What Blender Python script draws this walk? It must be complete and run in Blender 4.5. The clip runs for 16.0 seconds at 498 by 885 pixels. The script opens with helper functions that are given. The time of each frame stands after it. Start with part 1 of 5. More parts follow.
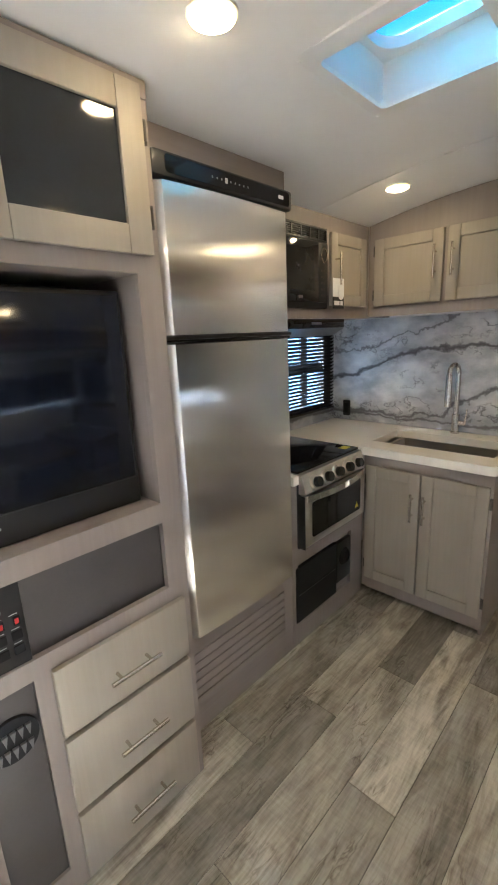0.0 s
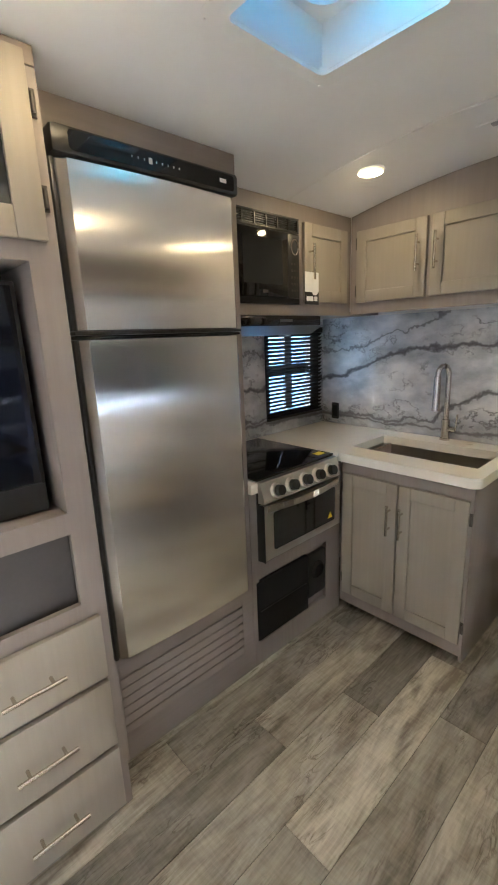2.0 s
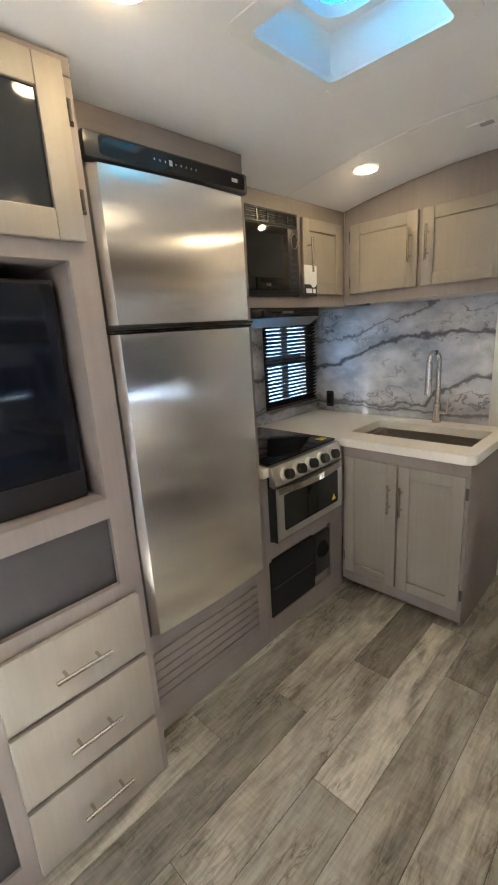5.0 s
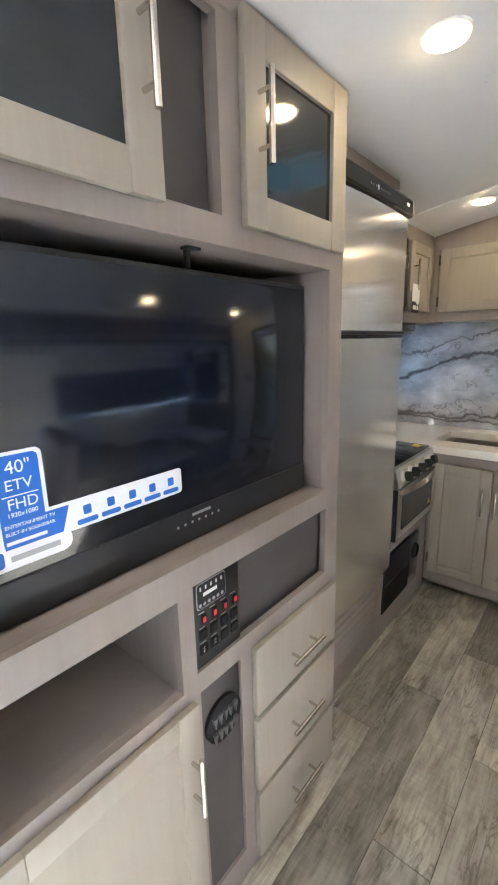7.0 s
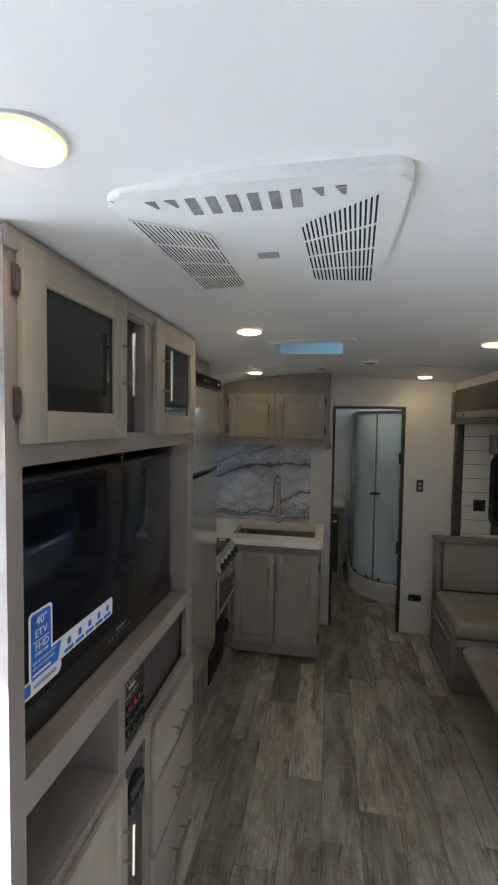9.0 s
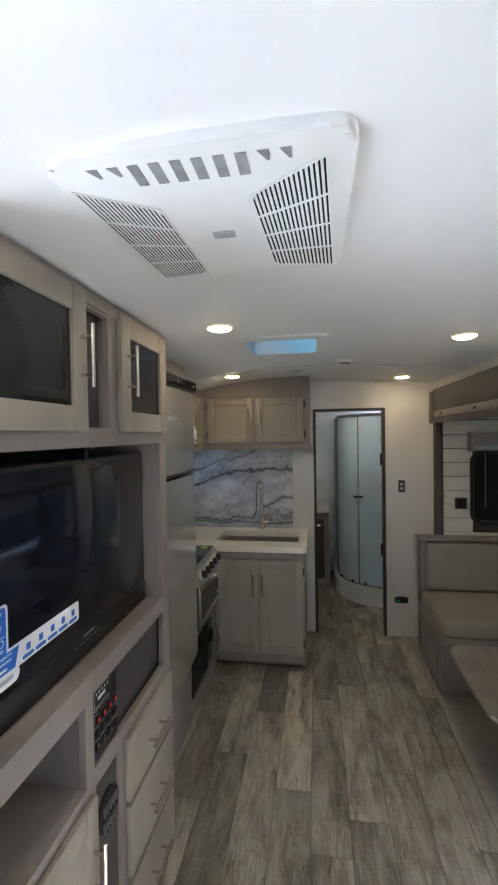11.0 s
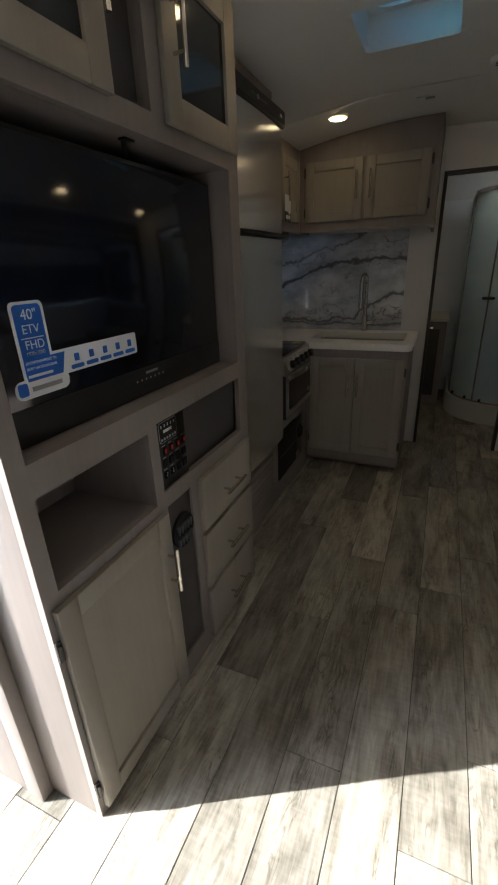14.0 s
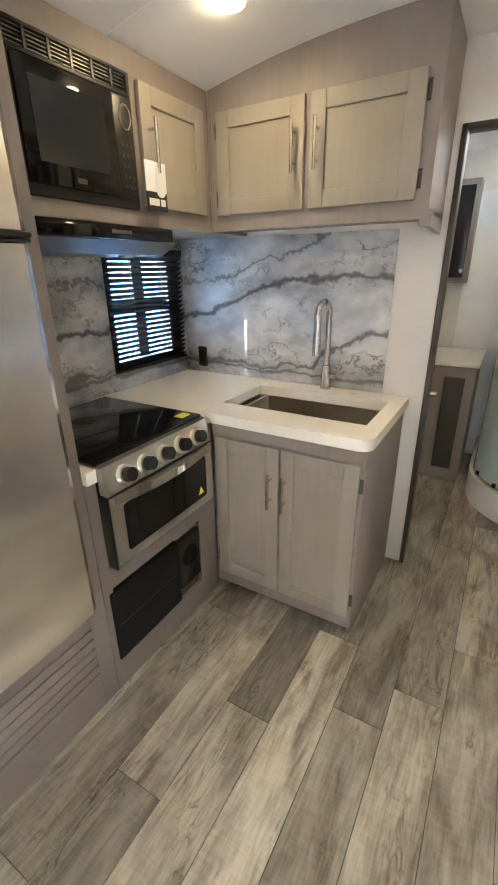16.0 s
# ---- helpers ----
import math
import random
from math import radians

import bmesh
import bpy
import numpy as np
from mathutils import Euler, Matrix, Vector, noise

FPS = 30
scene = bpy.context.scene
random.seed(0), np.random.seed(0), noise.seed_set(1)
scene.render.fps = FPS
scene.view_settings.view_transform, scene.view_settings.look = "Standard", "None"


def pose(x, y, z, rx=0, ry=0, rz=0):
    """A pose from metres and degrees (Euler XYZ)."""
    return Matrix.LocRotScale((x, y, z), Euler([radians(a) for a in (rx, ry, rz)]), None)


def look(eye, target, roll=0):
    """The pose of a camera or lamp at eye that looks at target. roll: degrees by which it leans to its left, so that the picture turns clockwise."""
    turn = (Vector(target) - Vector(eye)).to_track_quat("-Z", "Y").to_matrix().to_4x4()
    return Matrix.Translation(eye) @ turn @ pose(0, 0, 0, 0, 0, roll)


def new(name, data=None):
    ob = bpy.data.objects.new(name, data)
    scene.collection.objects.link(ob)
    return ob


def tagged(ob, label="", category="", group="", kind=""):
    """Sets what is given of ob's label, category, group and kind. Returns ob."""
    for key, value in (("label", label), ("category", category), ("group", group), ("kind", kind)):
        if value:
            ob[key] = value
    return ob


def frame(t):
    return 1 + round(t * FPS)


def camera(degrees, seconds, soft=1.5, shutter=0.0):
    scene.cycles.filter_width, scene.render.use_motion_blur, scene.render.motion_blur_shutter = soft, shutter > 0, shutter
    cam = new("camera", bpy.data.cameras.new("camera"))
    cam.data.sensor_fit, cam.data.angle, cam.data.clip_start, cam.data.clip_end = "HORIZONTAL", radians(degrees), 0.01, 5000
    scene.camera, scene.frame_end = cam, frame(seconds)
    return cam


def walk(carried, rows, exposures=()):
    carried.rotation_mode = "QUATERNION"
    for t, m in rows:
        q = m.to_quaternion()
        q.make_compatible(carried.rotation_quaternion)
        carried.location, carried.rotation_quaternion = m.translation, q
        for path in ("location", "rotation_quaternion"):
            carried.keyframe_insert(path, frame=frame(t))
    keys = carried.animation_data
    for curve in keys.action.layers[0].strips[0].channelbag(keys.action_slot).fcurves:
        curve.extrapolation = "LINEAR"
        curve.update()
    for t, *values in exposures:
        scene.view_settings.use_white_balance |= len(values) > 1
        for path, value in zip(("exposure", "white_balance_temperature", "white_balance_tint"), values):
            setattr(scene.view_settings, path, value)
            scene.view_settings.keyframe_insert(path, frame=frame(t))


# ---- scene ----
cam = camera(60.6, 16.0, soft=2.0)
EXPOSURES = [
    (0, 5.6, 5850, 8), (3, 5.65, 5850, 8), (5.6, 5.75, 5800, 8), (6.5, 5.55, 5600, 8), (7, 5.75, 5550, 8), (7.6, 5.6, 5450, 8), (8, 4.8, 5500, 8), (8.5, 4.35, 5550, 8), (9, 4.25, 5500, 8), (9.7, 4.3, 5450, 8),
    (11.8, 4.9, 5600, 8), (12.1, 4.9, 5600, 8), (12.6, 4.4, 5650, 8), (13.1, 3.25, 5800, 8), (14, 3.1, 6000, 8), (14.6, 5.5, 5700, 8), (15, 6.25, 5750, 8), (15.5, 6.1, 5850, 8), (16, 6.2, 5900, 8)]
PATH = [
    (0, (1.0450, -2.1699, 1.5818), (-0.3054, -0.7762, 1.0981), -2.55),
    (0.5, (1.0517, -2.1883, 1.5710), (-0.1653, -0.6779, 1.0837), -2.45),
    (1, (1.0759, -2.0840, 1.5652), (-0.1266, -0.5615, 1.0793), -2.61),
    (1.5, (1.1356, -1.9263, 1.5695), (-0.1843, -0.5004, 1.0955), -2.25),
    (2, (1.1641, -1.8624, 1.5543), (-0.2668, -0.5485, 1.0788), -2.33),
    (2.5, (1.1789, -1.8466, 1.5569), (-0.2807, -0.5677, 1.0732), -2.05),
    (3, (1.1918, -1.8344, 1.5553), (-0.2842, -0.5777, 1.0631), -2.40),
    (5.5, (1.1042, -2.1697, 1.5555), (-0.2149, -0.7579, 1.0391), -2.54),
    (6, (1.0209, -2.3463, 1.5714), (-0.2747, -0.9064, 1.0729), -0.41),
    (6.5, (0.8243, -2.4829, 1.5449), (-0.4727, -1.0342, 1.0769), -0.00),
    (7, (0.6517, -2.6201, 1.5592), (-0.6155, -1.1405, 1.1066), -1.45),
    (7.5, (0.5734, -2.8089, 1.5983), (-0.4753, -1.1619, 1.1650), -0.43),
    (8, (0.6019, -3.0282, 1.7235), (-0.1218, -1.2110, 1.3065), -0.27),
    (8.5, (0.6289, -3.1947, 1.8339), (0.1370, -1.2702, 1.6008), 1.37),
    (9, (0.6044, -3.2512, 1.8546), (0.2326, -1.2885, 1.7564), 0.85),
    (9.2, (0.6014, -3.2558, 1.8475), (0.2602, -1.2865, 1.7729), 0.50),
    (9.5, (0.5986, -3.2541, 1.8466), (0.2944, -1.2776, 1.8163), -0.10),
    (11.8, (0.6877, -3.1902, 1.6272), (0.3692, -1.2165, 1.5707), -1.20),
    (12, (0.6907, -3.1893, 1.5678), (0.3507, -1.2229, 1.4338), -0.99),
    (12.5, (0.6585, -3.2134, 1.4623), (0.0710, -1.3372, 1.0951), -1.02),
    (13, (0.6267, -3.2119, 1.4079), (-0.1512, -1.5146, 0.6908), -0.74),
    (13.5, (0.6627, -3.1841, 1.4243), (-0.1157, -1.5007, 0.6757), -1.80),
    (14, (0.7221, -3.0218, 1.4502), (-0.0336, -1.3345, 0.6875), -2.29),
    (14.5, (0.7907, -2.6594, 1.5196), (0.1631, -0.9173, 0.7639), -0.60),
    (15, (0.9185, -2.2467, 1.4956), (0.3431, -0.4775, 0.7616), -2.00),
    (15.5, (0.9914, -1.8386, 1.5228), (0.2835, -0.1238, 0.7756), -3.39),
    (16, (0.9068, -1.4339, 1.5080), (-0.0363, 0.1604, 0.7538), -0.77),
]
walk(cam, [(t, look(eye, target, roll)) for t, eye, target, roll in PATH], EXPOSURES)

# ---- light ----
def make_world():
    w = bpy.data.worlds.new("sky")
    scene.world = w
    w.use_nodes = True
    nt = w.node_tree
    sky = nt.nodes.new("ShaderNodeTexSky")
    sky.sky_type = "NISHITA"
    sky.sun_disc = False
    sky.sun_elevation = radians(31)
    sky.sun_rotation = radians(241)
    bg = nt.nodes["Background"]
    bg.inputs["Strength"].default_value = 0.15
    nt.links.new(sky.outputs[0], bg.inputs["Color"])


make_world()
sun_data = bpy.data.lights.new("sun", "SUN")
sun_data.energy, sun_data.angle, sun_data.color = 2.7, radians(0.5), (1.0, 0.95, 0.87)
sun = new("sun", sun_data)
sun.matrix_world = look((-5, -2.75, 3.44), (0, 0, 0))


# ---- materials ----
def shader(name, base=(0.5, 0.5, 0.5), rough=0.5, metal=0.0, spec=0.5):
    m = bpy.data.materials.new(name)
    m.use_nodes = True
    b = m.node_tree.nodes["Principled BSDF"]
    b.inputs["Base Color"].default_value = (*base, 1)
    b.inputs["Roughness"].default_value = rough
    b.inputs["Metallic"].default_value = metal
    b.inputs["Specular IOR Level"].default_value = spec
    return m, m.node_tree, b


def node(nt, kind, **inputs):
    n = nt.nodes.new(kind)
    for k, v in inputs.items():
        n.inputs[k.replace("_", " ")].default_value = v
    return n


def coords(nt, scale, kind="Object"):
    tc = nt.nodes.new("ShaderNodeTexCoord")
    mp = nt.nodes.new("ShaderNodeMapping")
    mp.inputs["Scale"].default_value = scale
    nt.links.new(tc.outputs[kind], mp.inputs["Vector"])
    return mp.outputs[0]


def ramp(nt, fac, stops):
    r = nt.nodes.new("ShaderNodeValToRGB")
    r.color_ramp.elements[0].position, r.color_ramp.elements[0].color = stops[0][0], (*stops[0][1], 1)
    r.color_ramp.elements[1].position, r.color_ramp.elements[1].color = stops[-1][0], (*stops[-1][1], 1)
    for p, c in stops[1:-1]:
        e = r.color_ramp.elements.new(p)
        e.color = (*c, 1)
    nt.links.new(fac, r.inputs[0])
    return r.outputs[0]


def bump(nt, b, height, strength=0.1, dist=0.002):
    n = nt.nodes.new("ShaderNodeBump")
    n.inputs["Strength"].default_value = strength
    n.inputs["Distance"].default_value = dist
    nt.links.new(height, n.inputs["Height"])
    nt.links.new(n.outputs[0], b.inputs["Normal"])


def noisy(name, base, rough, amount=0.08, scale=(8, 8, 8), metal=0.0, bumps=0.05, spec=0.5, rough_var=0.06):
    """A surface with faint mottling at two scales."""
    m, nt, b = shader(name, base, rough, metal, spec)
    v = coords(nt, scale)
    n1 = node(nt, "ShaderNodeTexNoise", Scale=1.0, Detail=4.0)
    n2 = node(nt, "ShaderNodeTexNoise", Scale=14.0, Detail=3.0)
    nt.links.new(v, n1.inputs["Vector"])
    nt.links.new(v, n2.inputs["Vector"])
    mix = nt.nodes.new("ShaderNodeMath")
    mix.operation = "MULTIPLY_ADD"
    nt.links.new(n2.outputs[0], mix.inputs[0])
    mix.inputs[1].default_value = 0.35
    nt.links.new(n1.outputs[0], mix.inputs[2])
    lo = tuple(c * (1 - amount) for c in base)
    hi = tuple(min(1, c * (1 + amount)) for c in base)
    nt.links.new(ramp(nt, mix.outputs[0], [(0.4, lo), (0.95, hi)]), b.inputs["Base Color"])
    mr = node(nt, "ShaderNodeMapRange")
    mr.inputs["To Min"].default_value = max(0.02, rough - rough_var)
    mr.inputs["To Max"].default_value = min(1, rough + rough_var)
    nt.links.new(n1.outputs[0], mr.inputs["Value"])
    nt.links.new(mr.outputs[0], b.inputs["Roughness"])
    if bumps:
        bump(nt, b, n2.outputs[0], bumps, 0.001)
    return m


def wood(name, dark, light, rough=0.5, grain=(60, 60, 2.5), contrast=0.3):
    m, nt, b = shader(name, light, rough)
    v = coords(nt, grain)
    n1 = node(nt, "ShaderNodeTexNoise", Scale=1.0, Detail=5.0, Distortion=0.4)
    nt.links.new(v, n1.inputs["Vector"])
    v2 = coords(nt, (3, 3, 1.2))
    n2 = node(nt, "ShaderNodeTexNoise", Scale=1.0, Detail=3.0)
    nt.links.new(v2, n2.inputs["Vector"])
    add = nt.nodes.new("ShaderNodeMath")
    add.operation = "MULTIPLY_ADD"
    nt.links.new(n1.outputs[0], add.inputs[0])
    add.inputs[1].default_value = contrast
    nt.links.new(n2.outputs[0], add.inputs[2])
    nt.links.new(ramp(nt, add.outputs[0], [(0.35, dark), (0.95, light)]), b.inputs["Base Color"])
    bump(nt, b, n1.outputs[0], 0.08, 0.0008)
    return m


def plank_material():
    m, nt, b = shader("plank_vinyl", (0.3, 0.27, 0.23), 0.42)
    tc = nt.nodes.new("ShaderNodeTexCoord")
    info = nt.nodes.new("ShaderNodeObjectInfo")
    off = nt.nodes.new("ShaderNodeVectorMath")
    off.operation = "MULTIPLY_ADD"
    comb = nt.nodes.new("ShaderNodeCombineXYZ")
    for i in range(3):
        nt.links.new(info.outputs["Random"], comb.inputs[i])
    nt.links.new(comb.outputs[0], off.inputs[0])
    off.inputs[1].default_value = (37.0, 53.0, 11.0)
    nt.links.new(tc.outputs["Object"], off.inputs[2])

    def layer(scale, detail, dist):
        mp = nt.nodes.new("ShaderNodeMapping")
        mp.inputs["Scale"].default_value = scale
        nt.links.new(off.outputs[0], mp.inputs["Vector"])
        n = node(nt, "ShaderNodeTexNoise", Scale=1.0, Detail=detail, Distortion=dist)
        nt.links.new(mp.outputs[0], n.inputs["Vector"])
        return n.outputs[0]

    fine = layer((120, 8, 1), 4.0, 0.5)
    mid = layer((26, 4.2, 1), 8.0, 1.6)
    broad = layer((6.5, 2.1, 1), 4.0, 1.2)
    crack = layer((27, 4.6, 1), 8.0, 1.5)
    patch = layer((8, 2.6, 1), 4.0, 1.0)
    saw = layer((16, 85, 1), 3.0, 0.4)

    def add(x, y, amount):
        n = nt.nodes.new("ShaderNodeMath")
        n.operation = "MULTIPLY_ADD"
        nt.links.new(x, n.inputs[0])
        n.inputs[1].default_value = amount
        nt.links.new(y, n.inputs[2])
        return n.outputs[0]

    total = add(saw, add(fine, add(mid, broad, 0.60), 0.36), 0.20)
    half = nt.nodes.new("ShaderNodeMath")
    half.operation = "MULTIPLY"
    half.inputs[1].default_value = 0.595
    nt.links.new(total, half.inputs[0])
    col = ramp(nt, half.outputs[0], [(0.50, (0.145, 0.129, 0.105)), (0.60, (0.250, 0.229, 0.192)), (0.67, (0.325, 0.303, 0.259)), (0.77, (0.435, 0.411, 0.358))])
    sub = nt.nodes.new("ShaderNodeMath")
    sub.operation = "SUBTRACT"
    nt.links.new(crack, sub.inputs[0])
    sub.inputs[1].default_value = 0.5
    ab = nt.nodes.new("ShaderNodeMath")
    ab.operation = "ABSOLUTE"
    nt.links.new(sub.outputs[0], ab.inputs[0])
    dark = ramp(nt, ab.outputs[0], [(0.0, (0.46, 0.43, 0.40)), (0.016, (0.70, 0.68, 0.65)), (0.05, (1, 1, 1))])
    mask = ramp(nt, patch, [(0.49, (0, 0, 0)), (0.62, (1, 1, 1))])
    m1 = nt.nodes.new("ShaderNodeMix")
    m1.data_type, m1.blend_type = "RGBA", "MULTIPLY"
    nt.links.new(mask, m1.inputs["Factor"])
    nt.links.new(col, m1.inputs[6])
    nt.links.new(dark, m1.inputs[7])
    m2 = nt.nodes.new("ShaderNodeMix")
    m2.data_type, m2.blend_type = "RGBA", "MULTIPLY"
    m2.inputs["Factor"].default_value = 1.0
    nt.links.new(m1.outputs[2], m2.inputs[6])
    nt.links.new(info.outputs["Color"], m2.inputs[7])
    nt.links.new(m2.outputs[2], b.inputs["Base Color"])
    mr = node(nt, "ShaderNodeMapRange")
    mr.inputs["To Min"].default_value, mr.inputs["To Max"].default_value = 0.5, 0.34
    nt.links.new(broad, mr.inputs["Value"])
    nt.links.new(mr.outputs[0], b.inputs["Roughness"])
    bump(nt, b, fine, 0.12, 0.0008)
    return m


def marble_material():
    """Cloudy cool grey slab with a strong vein climbing along the north side and broken webs of fine ones."""
    m, nt, b = shader("marble", (0.6, 0.6, 0.62), 0.16)
    v = coords(nt, (1, 1, 1))

    def math_node(op, x, y):
        n = nt.nodes.new("ShaderNodeMath")
        n.operation = op
        for k, s in enumerate((x, y)):
            if s is None:
                continue
            if isinstance(s, float):
                n.inputs[k].default_value = s
            else:
                nt.links.new(s, n.inputs[k])
        return n.outputs[0]

    def noise(scale, detail, rough=0.55, stretch=(1, 1, 1), shift=(0, 0, 0)):
        mp = nt.nodes.new("ShaderNodeMapping")
        mp.inputs["Scale"].default_value = stretch
        mp.inputs["Location"].default_value = shift
        nt.links.new(v, mp.inputs["Vector"])
        n = node(nt, "ShaderNodeTexNoise", Scale=scale, Detail=detail, Roughness=rough)
        nt.links.new(mp.outputs[0], n.inputs["Vector"])
        return n.outputs[0]

    def times(col, fac, tint, amount):
        mx = nt.nodes.new("ShaderNodeMix")
        mx.data_type, mx.blend_type = "RGBA", "MIX"
        nt.links.new(math_node("MULTIPLY", fac, amount), mx.inputs["Factor"])
        nt.links.new(col, mx.inputs[6])
        mx.inputs[7].default_value = (*tint, 1)
        return mx.outputs[2]

    sep = nt.nodes.new("ShaderNodeSeparateXYZ")
    nt.links.new(v, sep.inputs[0])
    x, z = sep.outputs[0], sep.outputs[2]
    col = ramp(nt, noise(3.6, 6.0, 0.6, (1, 1, 1.5)), [(0.34, (0.33, 0.345, 0.38)), (0.46, (0.48, 0.495, 0.53)), (0.54, (0.60, 0.61, 0.635)), (0.66, (0.76, 0.765, 0.775))])
    wob = noise(5.0, 6.0, 0.62)
    brk = noise(7.0, 3.0, 0.5, (1, 1, 1), (4, 2, 1))

    def vein(x0, x1, z0, z1, sway, width, soft, dark, amount, col):
        mr = node(nt, "ShaderNodeMapRange")
        mr.interpolation_type = "SMOOTHSTEP"
        for k, val in zip(("From Min", "From Max", "To Min", "To Max"), (x0, x1, z0, z1)):
            mr.inputs[k].default_value = val
        nt.links.new(x, mr.inputs["Value"])
        off = math_node("MULTIPLY", math_node("SUBTRACT", wob, 0.5), sway)
        d = math_node("ABSOLUTE", math_node("SUBTRACT", math_node("ADD", z, off), mr.outputs[0]), None)
        w = math_node("MULTIPLY", brk, width)
        core = ramp(nt, math_node("DIVIDE", d, w), [(0.0, (1, 1, 1)), (0.5, (0.75, 0.75, 0.75)), (1.0, (0, 0, 0))])
        halo = ramp(nt, math_node("DIVIDE", d, soft), [(0.0, (1, 1, 1)), (1.0, (0, 0, 0))])
        col = times(col, halo, (0.33, 0.33, 0.355), amount * 0.45)
        return times(col, core, dark, amount)

    def web(scale, width, dark, amount, col, stretch, shift, lo, hi):
        n = noise(scale, 5.0, 0.62, stretch, shift)
        d = math_node("ABSOLUTE", math_node("SUBTRACT", n, 0.5), None)
        line = ramp(nt, d, [(0.0, (1, 1, 1)), (width * 0.4, (0.6, 0.6, 0.6)), (width, (0, 0, 0))])
        mask = ramp(nt, noise(3.1, 3.0, 0.5, (1, 1, 1.6), (shift[1], 7, shift[0])), [(lo, (0, 0, 0)), (hi, (1, 1, 1))])
        return times(col, math_node("MULTIPLY", line, mask), dark, amount)

    col = web(4.2, 0.020, (0.20, 0.195, 0.21), 0.8, col, (1, 1, 1.5), (2.3, 0.4, 5.1), 0.46, 0.58)
    col = web(9.0, 0.040, (0.11, 0.108, 0.12), 0.9, col, (1, 1, 1.4), (1.3, 6.4, 2.1), 0.54, 0.62)
    col = vein(-0.76, 0.05, 1.25, 1.465, 0.17, 0.034, 0.06, (0.10, 0.098, 0.11), 0.95, col)
    col = vein(-0.05, 0.45, 1.02, 1.22, 0.24, 0.034, 0.05, (0.11, 0.105, 0.115), 0.9, col)
    col = vein(-0.76, -0.1, 1.005, 0.985, 0.12, 0.024, 0.06, (0.14, 0.135, 0.145), 0.85, col)
    col = vein(-0.7, 0.3, 1.45, 1.66, 0.30, 0.022, 0.05, (0.14, 0.135, 0.145), 0.75, col)
    nt.links.new(col, b.inputs["Base Color"])
    return m


def steel_material(name, base, rough, stretch, relief=True):
    """Brushed metal: fine streaks along one way, no large patches."""
    m, nt, b = shader(name, base, rough, 1.0)
    v = coords(nt, stretch)
    n = node(nt, "ShaderNodeTexNoise", Scale=1.0, Detail=2.0)
    nt.links.new(v, n.inputs["Vector"])
    lo, hi = tuple(c * 0.98 for c in base), tuple(min(1, c * 1.02) for c in base)
    nt.links.new(ramp(nt, n.outputs[0], [(0.3, lo), (0.7, hi)]), b.inputs["Base Color"])
    if relief:
        bump(nt, b, n.outputs[0], 0.02, 0.0002)
    else:
        # long brushing: highlights spread along the mapped u direction
        tan = nt.nodes.new("ShaderNodeTangent")
        tan.direction_type, tan.uv_map = "UV_MAP", "along"
        nt.links.new(tan.outputs[0], b.inputs["Tangent"])
        b.inputs["Anisotropic"].default_value = 0.96
    return m


def glow_material(name, color, strength):
    m, nt, b = shader(name, color, 0.4)
    b.inputs["Emission Color"].default_value = (*color, 1)
    b.inputs["Emission Strength"].default_value = strength
    return m


def glass_material(name, color, rough, trans=1.0):
    m, nt, b = shader(name, color, rough)
    b.inputs["Transmission Weight"].default_value = trans
    b.inputs["IOR"].default_value = 1.45
    return m


FRAME = wood("taupe_laminate", (0.20, 0.170, 0.156), (0.293, 0.255, 0.236))
DOOR = wood("washed_door_wood", (0.25, 0.222, 0.185), (0.352, 0.316, 0.266), 0.5)
FRAME_H = wood("taupe_laminate_cross", (0.20, 0.170, 0.156), (0.293, 0.255, 0.236), 0.5, (60, 2.5, 60))
# the taupe laminate at a third of its colour: shade painted in, gloss cut
FRAME_SHADED = wood("shaded_taupe_laminate", (0.066, 0.057, 0.053), (0.098, 0.086, 0.079), 0.5, (60, 2.5, 60))
FRAME_SHADED.node_tree.nodes["Principled BSDF"].inputs["Specular IOR Level"].default_value = 0.15
INNER = noisy("dark_backing", (0.062, 0.056, 0.056), 0.5, 0.12)
WALL = noisy("wall_vinyl", (0.70, 0.675, 0.645), 0.6, 0.03, (3, 3, 3))
CEIL = noisy("ceiling_vinyl", (0.80, 0.80, 0.80), 0.55, 0.02, (2, 2, 2))
WHITE = noisy("white_plastic", (0.78, 0.78, 0.77), 0.4, 0.02)
COUNTER = noisy("white_solid_surface", (0.84, 0.81, 0.75), 0.3, 0.03, (20, 20, 20), bumps=0.0)
MARBLE = marble_material()
STEEL = steel_material("brushed_steel", (0.89, 0.88, 0.87), 0.19, (3, 500, 3), False)
STEEL_V = steel_material("brushed_steel_trim", (0.60, 0.58, 0.55), 0.3, (200, 4, 200))
NICKEL = steel_material("brushed_nickel", (0.62, 0.58, 0.53), 0.26, (120, 120, 120))
CHROME = steel_material("satin_chrome", (0.82, 0.80, 0.77), 0.3, (60, 60, 60))
BLACK = noisy("black_plastic", (0.012, 0.012, 0.013), 0.38, 0.2)
MATTE = noisy("black_matte", (0.012, 0.012, 0.014), 0.75, 0.2, spec=0.25)
GLOSS = noisy("black_glass", (0.006, 0.006, 0.007), 0.06, 0.1, bumps=0.0, rough_var=0.02)
SMOKED = noisy("smoked_glass", (0.022, 0.024, 0.027), 0.07, 0.1, bumps=0.0, rough_var=0.02)
SCREEN = noisy("screen_glass", (0.006, 0.008, 0.015), 0.09, 0.1, bumps=0.0, rough_var=0.02)
BRONZE = noisy("bronze_trim", (0.05, 0.042, 0.036), 0.45, 0.15)
